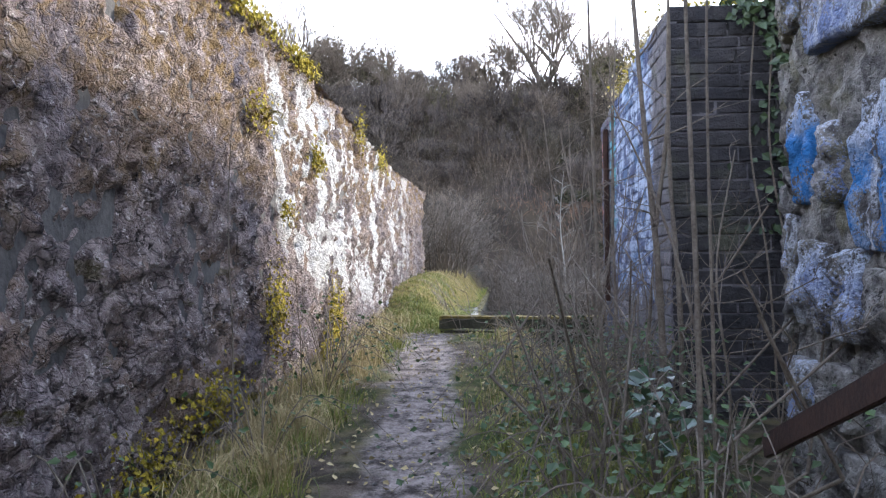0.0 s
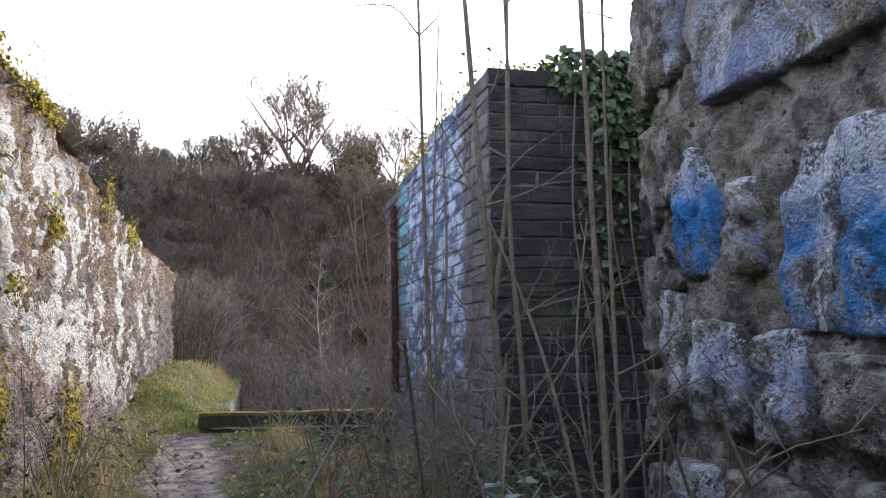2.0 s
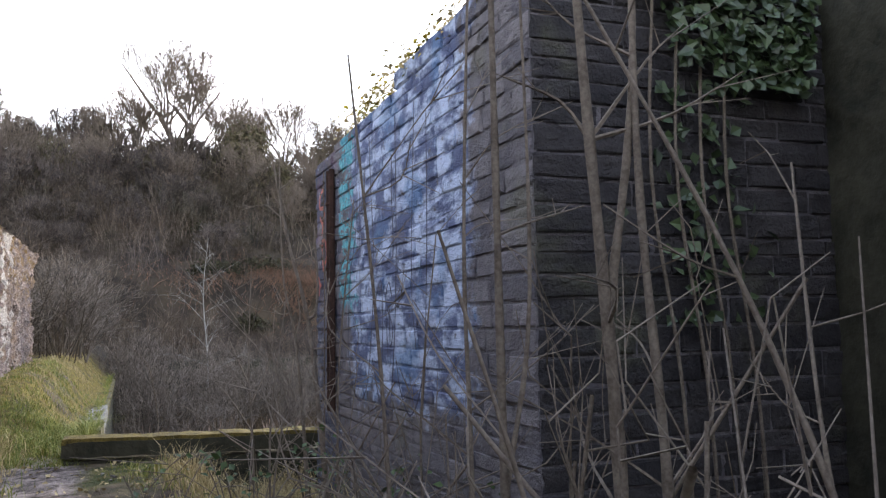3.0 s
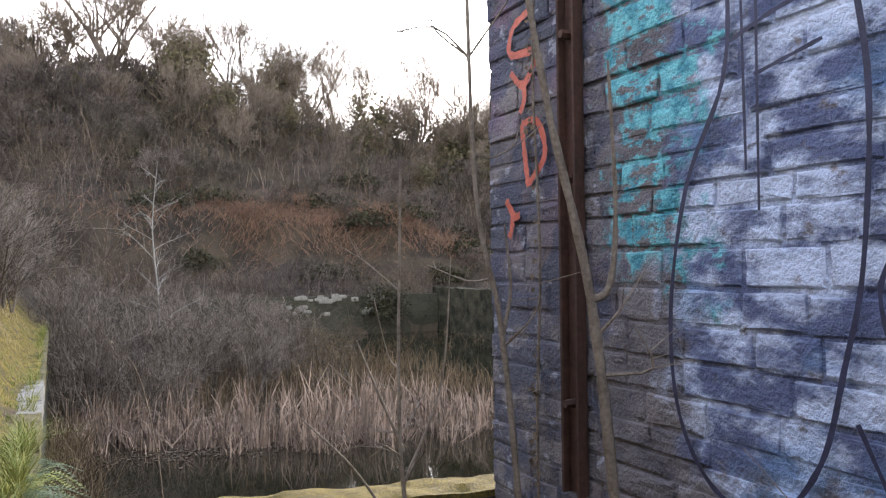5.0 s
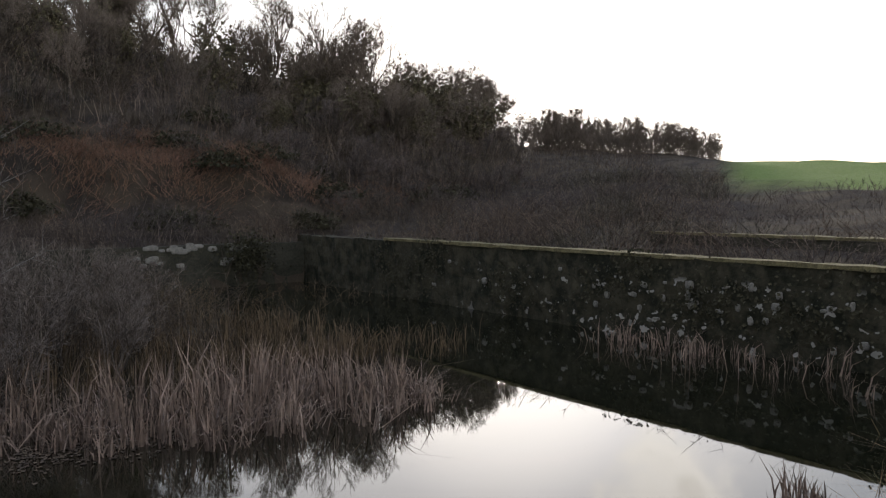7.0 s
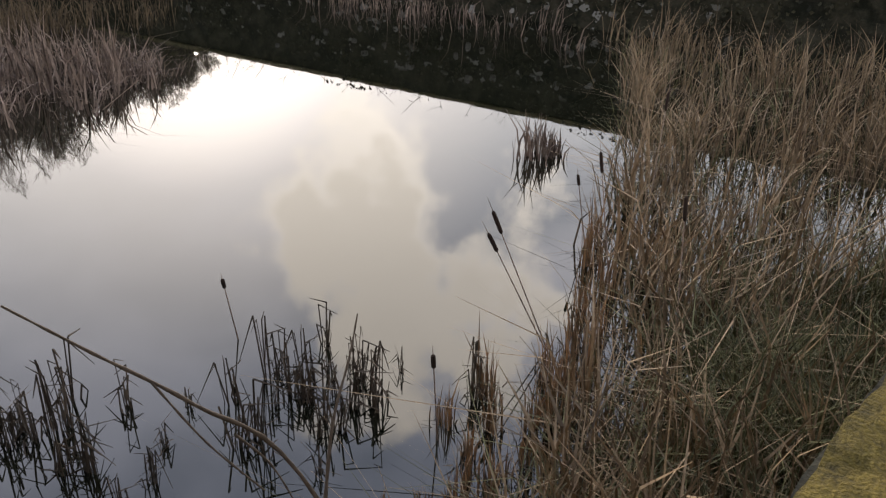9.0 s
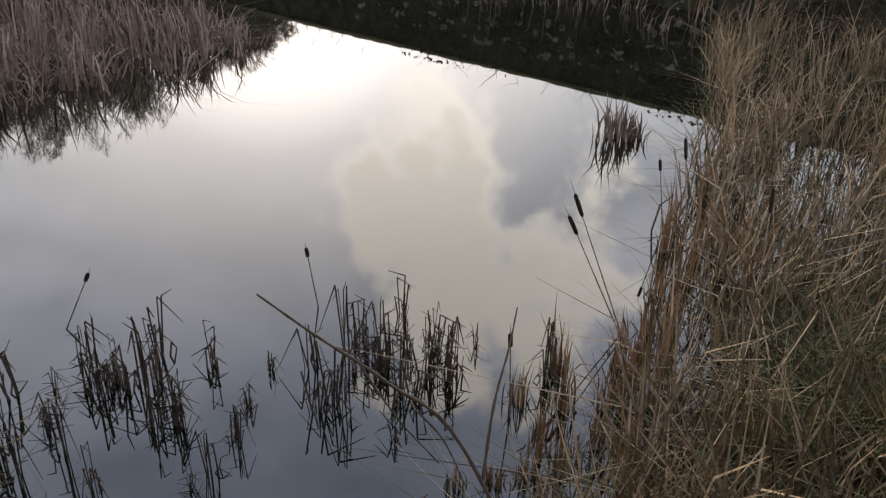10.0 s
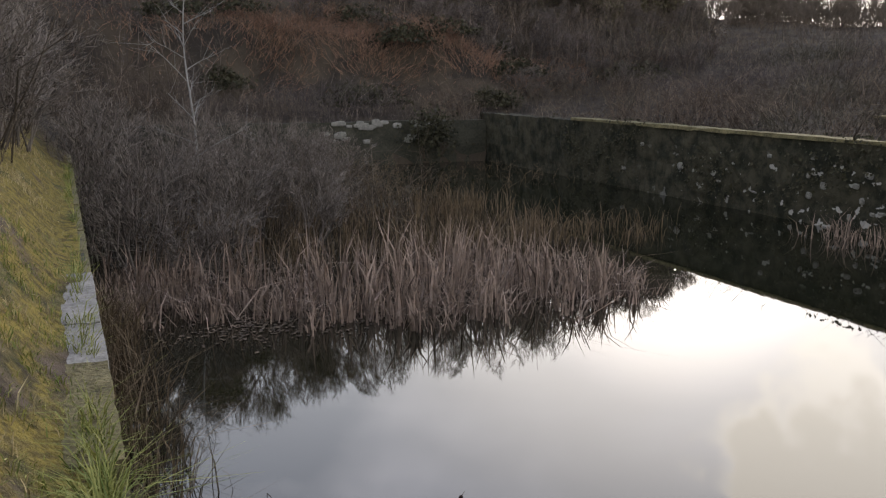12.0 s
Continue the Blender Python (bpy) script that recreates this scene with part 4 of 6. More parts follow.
def thicket(name, n, places, lo, hi, rad, material, label, twigs=3, lean=0.16, seed=1, category="brush", sway=1.0):
    """A crowd of thin bare stems with side twigs, as one object; height and lean drift from patch to patch."""
    r = np.random.default_rng(seed)
    xy = places(r, n)
    m = len(xy)
    base = np.column_stack([xy, land(xy[:, 0], xy[:, 1]) - 0.1])
    patch = np.sin(xy[:, 0] * 0.9 + 2.0 * np.sin(xy[:, 1] * 0.6)) * np.sin(xy[:, 1] * 1.1 + 1.5 * np.sin(xy[:, 0] * 0.7))
    h = r.uniform(lo, hi, m) * r.uniform(0.5, 1.0, m) * (0.82 + 0.34 * patch)
    drift = np.column_stack([np.sin(xy[:, 1] * 0.8 + xy[:, 0]), np.cos(xy[:, 0] * 0.9 - xy[:, 1])]) * lean * 0.8
    d = np.column_stack([r.normal(size=(m, 2)) * lean + drift, np.ones(m)])
    mid = base + d * h[:, None] * 0.5
    tip = mid + (d + np.column_stack([r.normal(size=(m, 2)) * lean * 1.8 * sway, np.zeros(m)])) * h[:, None] * 0.5
    w = rad * r.uniform(0.5, 1.4, m)
    parts = [tubes(base, mid, w, w * 0.75), tubes(mid, tip, w * 0.75, w * 0.25)]
    for _ in range(twigs):
        f = r.uniform(0.25, 0.95, (m, 1))
        s = np.where(f < 0.5, base + (mid - base) * f * 2, mid + (tip - mid) * (f * 2 - 1))
        e = s + (np.column_stack([r.normal(size=(m, 2)) * 0.7, r.uniform(0.0, 0.9, m)])) * h[:, None] * r.uniform(0.10, 0.28, (m, 1))
        parts.append(tubes(s, e, w * 0.5, w * 0.2))
    return put(name, mesh_of(name, *join(*parts), material), label=label, category=category, kind="stuff")


def on_hill(a0, a1, d0, d1):
    def places(r, n):
        az, d = np.radians(r.uniform(a0, a1, n)), np.sqrt(r.uniform(d0 * d0, d1 * d1, n))
        xy = np.column_stack([-0.2 + np.sin(az) * d, 9.5 + np.cos(az) * d])
        ok = (xy[:, 1] > END_Y + 1) | (xy[:, 0] > BANK_X + 1.5) | (xy[:, 0] < -2.4)
        return xy[ok]
    return places


def in_box(x0, x1, y0, y1):
    return lambda r, n: np.column_stack([r.uniform(x0, x1, n), r.uniform(y0, y1, n)])


# domed bushes that cover the slope in overlapping tiers
er = np.random.default_rng(44)
BUSHES = [tree("scrub_bush", 70 + k, 3.0, pose(*hill_place(-70 - 3 * k, 50)), "leafless domed bush in the hillside scrub", "bushes on the slope", material=m, bark=M_TWIG, category="bush",
               width=w, bole=0.0, stems=n, kids=kids, radius=0.035, fine=0.011, open_=o)
          for k, (m, w, n, kids, o) in enumerate(((M_BUSH, 3.6, 9, (6, 5, 4), 0.5), (M_BUSH, 3.0, 8, (6, 5, 4), 0.4), (M_BUSH, 3.4, 9, (6, 5, 4), 0.6), (M_BUSH, 2.4, 8, (5, 5, 5), 0.35)))]
spots = []
while len(spots) < 215:
    az, d = er.uniform(-24, 41), math.sqrt(er.uniform(41 ** 2, 63 ** 2))
    x, y, z = hill_place(az, d)
    if y > END_Y + 2.0 or x > BANK_X + 3:
        spots.append((x, y, z, (0.65 + 0.5 * er.uniform()) * float(np.interp(d, [41, 50, 58, 63], [0.62, 1.0, 1.3, 1.5])) * float(np.interp(az, [-24, 0, 20, 41], [1.25, 1.15, 0.9, 0.7]))))
for k, (x, y, z, s) in enumerate(spots):
    copy_thing(BUSHES[int(er.integers(0, 4))], pose(x, y, z - 0.15, 0, 0, er.uniform(0, 360)) @ Matrix.Diagonal((s * 1.15, s * 1.15, s, 1)))

thicket("hedge_growth", 1500, on_hill(41.5, 54, 69, 74), 1.0, 3.0, 0.014, M_CROWN, "dense bare hedge growth along the field's edge", 6, 0.25, seed=35, category="hedge")
thicket("ridge_scrub", 1800, on_hill(-24, 41, 57, 66), 2.5, 5.6, 0.016, M_CROWN, "tall bare scrub between the trees of the ridge", 7, 0.18, seed=24)
thicket("hillside_brush", 6500, on_hill(-24, 40, 45, 64), 1.6, 4.4, 0.018, M_BRUSH, "dense grey-brown winter scrub on the hillside", 5, 0.2, seed=2)
thicket("hillside_brush", 2400, on_hill(-24, 9, 33, 46), 1.6, 3.6, 0.014, M_BRUSH, "dense grey-brown winter scrub at the foot of the hill", 6, 0.22, seed=22)
thicket("hillside_brush", 1500, on_hill(36, 50, 48, 70), 0.6, 1.6, 0.014, M_BRUSH, "low winter scrub on the far slope", 5, 0.3, seed=33)
thicket("hillside_brush", 5200, on_hill(34, 54, 22, 50), 0.5, 1.7, 0.013, M_BRUSH, "low winter scrub above the far basin wall", 6, 0.3, seed=3)
thicket("hillside_brush", 3600, on_hill(54, 96, 18, 40), 0.3, 0.9, 0.012, M_BRUSH, "low winter scrub above the far basin wall", 6, 0.35, seed=34)


def bracken_band(r, n):
    az, d = np.radians(r.normal(19, 7.0, n)), r.normal(0, 1.2, n)
    y = END_Y + 6.8 + d + 0.5 * np.sin(np.degrees(az) * 0.9)
    return np.column_stack([-0.2 + np.tan(az) * (y - 9.5), y])


thicket("hillside_brush", 1500, on_hill(8, 34, 38, 44), 0.8, 2.0, 0.010, M_TWIG, "thin winter scrub below the bracken", 5, 0.3, seed=23)
thicket("bracken", 5200, bracken_band, 0.4, 1.2, 0.014, M_BRACKEN, "rust-red dead bracken on the lip of the bank", 6, 0.5, seed=4, category="bracken")
thicket("end_brush", 2600, in_box(-0.4, 16, 42.2, 45.5), 0.5, 1.7, 0.009, M_BRUSH, "bare scrub along the end of the basin", 6, 0.25, seed=5)
thicket("basin_scrub", 900, in_box(8, 15.5, 34, 41.5), 0.5, 1.5, 0.009, M_SEDGE, "dry scrub in the far corner of the basin", 6, 0.3, seed=26)
thicket("basin_scrub", 1300, in_box(-0.1, 7.5, 28, 41), 1.0, 2.8, 0.009, M_TWIG, "thin grey willow scrub growing in the silted basin", 7, 0.28, seed=6)
thicket("bank_brush", 1300, lambda r, n: np.column_stack([r.uniform(BANK_X + 0.5, BANK_X + 3.5, n), r.uniform(12, 42, n)]), 0.3, 1.2, 0.010, M_BRUSH, "straggling growth on top of the far basin wall", 6, 0.4, seed=8)
thicket("path_scrub", 260, in_box(-1.9, -0.9, 20.5, 30), 1.2, 3.6, 0.009, M_TWIG, "bare bushes crowding the end of the path", 8, 0.3, seed=9)
thicket("wall_scrub", 300, in_box(-5.5, -2.3, 9, 34), 3.2, 5.0, 0.012, M_TWIG, "bare scrub standing behind the rubble wall", 8, 0.2, seed=10)

# willow bushes in the silted end of the basin and beyond the quay
WILLOWS = [tree("willow_bush", 120 + k, 2.6, at, "leafless grey willow bush with fine tangled twigs", "willow bushes in the silted basin", material=M_WILLOW, bark=M_WILLOW, category="bush",
                width=2.6, bole=0.0, stems=11, kids=(6, 4, 4), radius=0.018, fine=0.0068, open_=0.55) for k, at in enumerate((pose(0.8, 25.6, -2.0), pose(2.6, 27.5, -2.0), pose(-1.3, 22.5, 0.4)))]
for k, (x, y, s) in enumerate(((0.1, 27.2, 1.2), (1.7, 24.6, 0.75), (1.9, 29.6, 1.15), (0.4, 30.4, 1.3), (3.6, 29.8, 1.0), (4.2, 27.2, 0.75), (5.2, 30.5, 0.95), (2.9, 32.6, 1.2), (0.9, 34, 1.3), (5.0, 34.5, 1.05),
                              (6.8, 33.5, 0.9), (-1.6, 25.5, 1.15), (-1.1, 28.5, 1.3), (-2.4, 20.6, 1.2), (-2.9, 23.8, 1.35), (-1.7, 31.8, 1.4), (6.6, 37.5, 0.95), (3.4, 37.5, 1.15), (0.2, 38.4, 1.2), (-0.9, 24.2, 0.8))):
    copy_thing(WILLOWS[k % 3], pose(x, y, float(land(x, y)) - 0.05, 0, 0, 70 * k) @ Matrix.Diagonal((s, s, s * (1.0 if x > -0.3 else 0.8), 1)))

# evergreen mounds that break up the slope
for k in range(22):
    az = er.uniform(-16, 40)
    x, y, z = hill_place(az, er.uniform(37, 60))
    if y < END_Y + 2:
        continue
    n, w = 900, er.uniform(1.0, 2.2)
    c = unit(er.normal(size=(n, 3))) * er.uniform(0.6, 1.0, (n, 1)) * np.array([w, w, 0.8])
    c = c * (1 + 0.3 * np.sin(c[:, :1] * 3 + k) * np.cos(c[:, 1:2] * 4))
    c[:, 2] = np.abs(c[:, 2]) + 0.05
    t = thing("ivy_thicket", (x, y, z), "dark evergreen thicket on the slope", "thicket", "evergreen thickets")
    put("foliage", mesh_of("foliage", *leaves(c, er.uniform(0.08, 0.22, n), r=er), M_DEADIVY), t, kind="stuff")

# ---- reeds ----


def reed_bed(name, n, inside, lo, hi, width, material, label, lean=0.28, seed=1, z=WATER - 0.05, shape=None, clumps=0, spread=0.10):
    """Standing blades; clumps: how many tussocks they gather in, each with a height and lean of its own."""
    r = np.random.default_rng(seed)
    if clumps:
        c = inside(r, clumps)
        k = r.integers(0, len(c), n)
        xy = c[k] + r.normal(size=(n, 2)) * spread * r.uniform(0.5, 1.5, len(c))[k][:, None]
        tall, way = r.uniform(0.55, 1.15, len(c))[k], (r.normal(size=(len(c), 2)) * lean * 0.5)[k]
    else:
        xy = inside(r, n)
        tall, way = 0.80 + 0.30 * np.sin(xy[:, 0] * 4.1 + 2 * np.sin(xy[:, 1] * 2.3)) * np.sin(xy[:, 1] * 3.7 + xy[:, 0] * 1.9), np.zeros((len(xy), 2))
    m = len(xy)
    base = np.column_stack([xy, np.full(m, z)])
    h = r.uniform(lo, hi, m) * tall * (shape(xy) if shape else 1.0)
    v, f = blades(base, h, (r.normal(size=(m, 2)) * lean + way) * h[:, None] + r.normal(size=(m, 2)) * 0.05, width * r.uniform(0.5, 1.3, m), 0.5, r)
    return put(name, mesh_of(name, v, f, material), label=label, category="reeds", kind="stuff")


def below(points):
    """Places with y over (sign 1) a broken line of points."""
    px, py = np.array(points).T
    return lambda x: np.interp(x, px, py)


front = below([(-0.2, 23.4), (0.6, 23.0), (2.1, 22.2), (4.1, 20.7), (6.3, 20.5), (7.4, 21.0), (8.4, 22.0)])


def bed_main(r, n):
    x, t = r.uniform(0.1, 8.3, n), r.uniform(0, 1, n) ** 1.2
    y = front(x) + t * np.interp(x, [-0.2, 3, 6, 7.4, 8.3], [1.8, 2.8, 4.0, 2.6, 0.8]) + r.normal(size=n) * 0.22
    return np.column_stack([x + r.normal(size=n) * 0.15, y])


edge = below([(1.6, 11.8), (2.4, 12.1), (3.2, 12.1), (4.4, 12.2), (6.7, 13.25), (9.5, 14.4), (15.2, 17.0)])


def bed_right(r, n):
    x = 1.7 + 13.5 * r.uniform(0, 1, n) ** 1.5
    lo = slab_y(x) + 0.05
    y = lo + (edge(x) - lo) * r.uniform(0, 1, n) ** 0.75 + r.normal(size=n) * 0.08
    ok = y > lo
    return np.column_stack([x, y])[ok]


def bed_height(q):
    return 0.55 + 0.34 * ease((q[:, 1] - front(q[:, 0])) / 1.6) - 0.22 * ease((q[:, 0] - 7.0) / 1.3) - 0.18 * ease((3.2 - q[:, 0]) / 2.0)


reed_bed("reed_bed", 2300, bed_main, 0.55, 1.40, 0.030, M_REED, "pale dead reeds standing in the pond", 0.16, 11, shape=bed_height, clumps=250, spread=0.09)
reed_bed("fallen_reeds", 1500, lambda r, n: bed_main(r, n) - np.array([0, 0.1]), 0.25, 0.8, 0.018, M_REED, "broken reeds leaning over the water", 0.75, 18, clumps=170, spread=0.14)
reed_bed("reed_bed", 4400, bed_right, 0.40, 1.20, 0.019, M_STRAWREED, "tangled straw-coloured reeds against the basin wall", 0.27, 12, clumps=300, spread=0.11)
reed_bed("fallen_reeds", 1900, bed_right, 0.3, 0.8, 0.013, M_STRAWREED, "broken straw-coloured reeds lying over each other", 1.1, 21, clumps=240, spread=0.14)
reed_bed("reed_litter", 3000, bed_right, 0.25, 0.8, 0.012, M_SEDGEGREEN, "broken reed litter and sedge at the water's edge", 0.8, 13)
reed_bed("green_sedge", 5200, lambda r, n: np.column_stack([r.uniform(1.8, 6.5, n), 11.0 + np.abs(r.normal(size=n)) * 0.5 - 0.06 * r.uniform(0, 4, n)]), 0.4, 0.95, 0.009, M_SEDGEGREEN, "green-brown sedge beside the mossy wall", 0.5, 14)
reed_bed("reed_bed", 2800, lambda r, n: np.column_stack([r.uniform(1, 10, n), r.uniform(25, 33, n)]), 0.35, 0.85, 0.020, M_SEDGE, "brown sedge behind the reed bed", 0.25, 15, clumps=240, spread=0.2)
reed_bed("far_reeds", 360, lambda r, n: np.column_stack([BANK_X - 0.3 - np.abs(r.normal(size=n)) * 0.9, 24 - np.abs(r.normal(size=n)) * 5]), 0.2, 0.75, 0.02, M_REED, "sparse reeds at the foot of the far wall", 0.25, 16, clumps=34, spread=0.2)
reed_bed("far_reeds", 420, lambda r, n: np.column_stack([r.uniform(7.5, 12.5, n), 26.5 + r.normal(size=n) * 0.6]), 0.2, 0.6, 0.02, M_SEDGE, "sparse low reeds in the middle of the pond", 0.3, 20, clumps=40, spread=0.25)
reed_bed("reed_outcrop", 110, lambda r, n: r.normal(size=(n, 2)) * np.array([0.17, 0.10]) + np.array([8.3, 14.9]), 0.25, 0.65, 0.022, M_REED, "small stand of reeds in open water", 0.15, 17)


def reed_tuft(seed, at, label, big=1.0):
    """A broken clump of rotten reed with snapped, drooping stems."""
    r = np.random.default_rng(seed)
    n = 9
    base = np.column_stack([r.normal(size=(n, 2)) * 0.026 * big, np.full(n, -0.05)])
    h = r.uniform(0.08, 0.38, n) * big
    top = base + np.column_stack([r.normal(size=(n, 2)) * 0.035, h])
    snap = top + np.column_stack([r.normal(size=(n, 2)) * 0.10, -r.uniform(-0.1, 0.8, n) * h])
    w = r.uniform(0.003, 0.0075, n)
    t = thing("reed_tuft", at, label, "reeds", "broken reed tufts in open water")
    put("stem_clump", mesh_of("stem_clump", *tubes(base, top, w * 1.2, w, 3), M_REEDDARK), t, kind="stuff")
    put("snapped_clump", mesh_of("snapped_clump", *tubes(top, snap, w, w * 0.4, 3), M_REEDDARK), t, kind="stuff")
    return t


def reed_clump(seed, at, height, n=26):
    """An upright bundle of orange-brown leaves with a dark rotten foot and a few bent tips."""
    r = np.random.default_rng(seed)
    t = thing("reed_clump", at, "upright orange-brown reed clump at the water's edge", "reeds", "reed clumps at the water's edge")
    base = np.column_stack([r.normal(size=(n, 2)) * 0.035, np.full(n, -0.05)])
    h = height * r.uniform(0.35, 1.0, n)
    put("blade_tuft", mesh_of("blade_tuft", *blades(base, h, r.normal(size=(n, 2)) * 0.10 * h[:, None], r.uniform(0.007, 0.014, n), 0.4, r), M_ORANGEREED), t, kind="stuff")
    m = n // 2
    foot = np.column_stack([r.normal(size=(m, 2)) * 0.05, np.full(m, -0.05)])
    put("rotten_foot", mesh_of("rotten_foot", *blades(foot, height * r.uniform(0.15, 0.4, m), r.normal(size=(m, 2)) * 0.10, r.uniform(0.008, 0.015, m), 0.6, r), M_REEDDARK), t, kind="stuff")
    return t


for k, (x, y, h) in enumerate(((3.84, 13.05, 0.62), (3.76, 12.98, 0.50), (3.35, 13.02, 0.42), (3.60, 12.55, 0.60), (3.72, 12.48, 0.66), (4.15, 12.72, 0.55), (4.05, 12.55, 0.66), (2.95, 12.62, 0.34), (2.80, 12.60, 0.30), (2.66, 12.70, 0.26),
                               (3.10, 12.50, 0.36), (2.90, 12.45, 0.36), (3.30, 12.45, 0.42), (2.72, 12.42, 0.30), (4.60, 12.75, 0.60), (4.75, 12.62, 0.70), (5.15, 12.95, 0.62), (5.45, 12.90, 0.72), (5.90, 13.25, 0.66), (6.30, 13.35, 0.72),
                               (3.15, 12.75, 0.34), (2.50, 12.85, 0.24), (3.45, 12.75, 0.46), (4.35, 12.50, 0.72), (3.90, 12.35, 0.70))):
    reed_clump(400 + k, (x, y, WATER), h)

TUFT = "rotten brown reed tuft snapped off above the water"
tufts = [reed_tuft(60 + k, (0.8 + 0.5 * k, 15.8 - 0.35 * k, WATER), TUFT, (1.0, 1.25, 0.85, 1.1)[k]) for k in range(4)]
qr = np.random.default_rng(77)
for k in range(84):
    cx = qr.uniform(0.1, 3.8)
    cy = 16.75 - 0.84 * cx + 0.3 * qr.normal() - qr.uniform(0, 1) * max(0.5, 1.9 - 0.4 * cx)
    s = qr.uniform(0.5, 1.0)
    copy_thing(tufts[k % 4], pose(cx, cy, WATER, 0, 0, qr.uniform(0, 360)) @ Matrix.Diagonal((s, s, s * qr.uniform(0.9, 1.6), 1)))


def cattail(at, height, lean, az, label="brown cattail head on a dry stalk"):
    t = thing("cattail", at, label, "cattail", "cattails in the pond")
    d = np.array([math.cos(az) * lean, math.sin(az) * lean, 1.0])
    p = [d * height * k for k in (0, 0.5, 0.84)]
    head0, head1, tip = d * height * 0.84, d * height * 0.99, d * height * 1.08
    put("stalk", mesh_of("stalk", *tubes([p[0], p[1], head1], [p[1], p[2], tip], np.array([0.006, 0.005, 0.003]), np.array([0.005, 0.004, 0.001]), 5), M_REED, True), t)
    k = np.array([0, 0.08, 0.5, 0.92, 1.0])[:, None]
    c = head0 + (head1 - head0) * k
    put("head", mesh_of("head", *tubes(c[:-1], c[1:], np.array([0.006, 0.014, 0.0155, 0.014]), np.array([0.014, 0.0155, 0.014, 0.005]), 8), M_CATTAIL, True), t)
    return t


for at, h, lean, az in (((4.45, 12.87, WATER), 1.08, 0.42, 2.0), ((4.47, 12.90, WATER), 0.92, 0.50, 2.1), ((3.30, 14.80, WATER), 0.50, 0.14, 2.2), ((3.18, 12.97, WATER), 0.62, 0.06, 2.0),
                        ((6.26, 13.43, WATER), 0.70, 0.18, 2.2), ((1.92, 15.90, WATER), 0.42, 0.5, -0.5), ((5.6, 12.9, WATER), 1.1, 0.3, 1.0), ((7.2, 13.2, WATER), 1.2, 0.3, 0.2), ((4.9, 12.1, WATER), 1.15, 0.25, 0.6)):
    cattail(at, h, lean, az)


def polyline(points, n=5):
    """A smooth run of points through the given ones."""
    p = [Vector(q) for q in points]
    p = [p[0] * 2 - p[1]] + p + [p[-1] * 2 - p[-2]]
    out = []
    for a, b, c, d in zip(p, p[1:], p[2:], p[3:]):
        for k in range(n):
            t = k / n
            out.append(0.5 * ((2 * b) + (c - a) * t + (2 * a - 5 * b + 4 * c - d) * t * t + (3 * b - a - 3 * c + d) * t ** 3))
    return out + [p[-2]]


def stem(points, r0, r1, sides=6, knots=0.12):
    """A tapering stem as arrays, one unbroken skin through the points."""
    p = np.array([tuple(q) for q in points], float)
    r = np.linspace(r0, r1, len(p)) * (1 + knots * np.sin(np.arange(len(p)) * 2.4))
    d = np.gradient(p, axis=0)
    d /= np.linalg.norm(d, axis=1, keepdims=True) + 1e-9
    ref = np.array([0.83, 0.53, 0.17])
    u = np.cross(d, ref)
    u /= np.linalg.norm(u, axis=1, keepdims=True) + 1e-9
    v = np.cross(d, u)
    a = np.arange(sides) * 2 * np.pi / sides
    verts = (p[:, None] + (u[:, None] * np.cos(a)[None, :, None] + v[:, None] * np.sin(a)[None, :, None]) * r[:, None, None]).reshape(-1, 3)
    k, i = np.meshgrid(np.arange(len(p) - 1), np.arange(sides), indexing="ij")
    k, i = k.ravel() * sides, i.ravel()
    return verts, np.stack([k + i, k + (i + 1) % sides, k + sides + (i + 1) % sides, k + sides + i], 1)


def sapling(points, radius, seed, label, forks=(), side=7, reach=0.5, group="saplings beside the path"):
    """A thin young tree: trunk through the points, given forks, and side twigs."""
    r = np.random.default_rng(seed)
    base = Vector(points[0])
    t = thing("sapling", tuple(base), label, "sapling", group)
    run = polyline([Vector(p) - base for p in points], 6)
    put("trunk", mesh_of("trunk", *stem(run, radius, radius * 0.35, 7), M_BARK, True), t)
    for f in forks:
        put("branch", mesh_of("branch", *stem(polyline([Vector(p) - base for p in f], 5), radius * 0.6, radius * 0.2, 6), M_BARK, True), t)
    for k in range(side):
        q = run[int(len(run) * r.uniform(0.25, 0.95))]
        a = r.uniform(0, 2 * np.pi)
        d = Vector((math.cos(a) * 0.7, math.sin(a) * 0.7, r.uniform(0.2, 0.9)))
        L = reach * r.uniform(0.4, 1.2)
        pts = [q, q + d * L * 0.5 + Vector(r.normal(size=3) * 0.03), q + d * L + Vector(r.normal(size=3) * 0.06)]
        pieces = [stem(polyline(pts, 3), radius * 0.28, 0.0016, 4)]
        for _ in range(3):
            s = pts[1].lerp(pts[2], r.uniform(0, 0.8))
            pieces.append(stem([s, s + (d + Vector(r.normal(size=3) * 0.6)) * L * 0.3], 0.0022, 0.001, 3))
        put("twig", mesh_of("twig", *join(*pieces), M_BARK), t, kind="stuff")
    return t


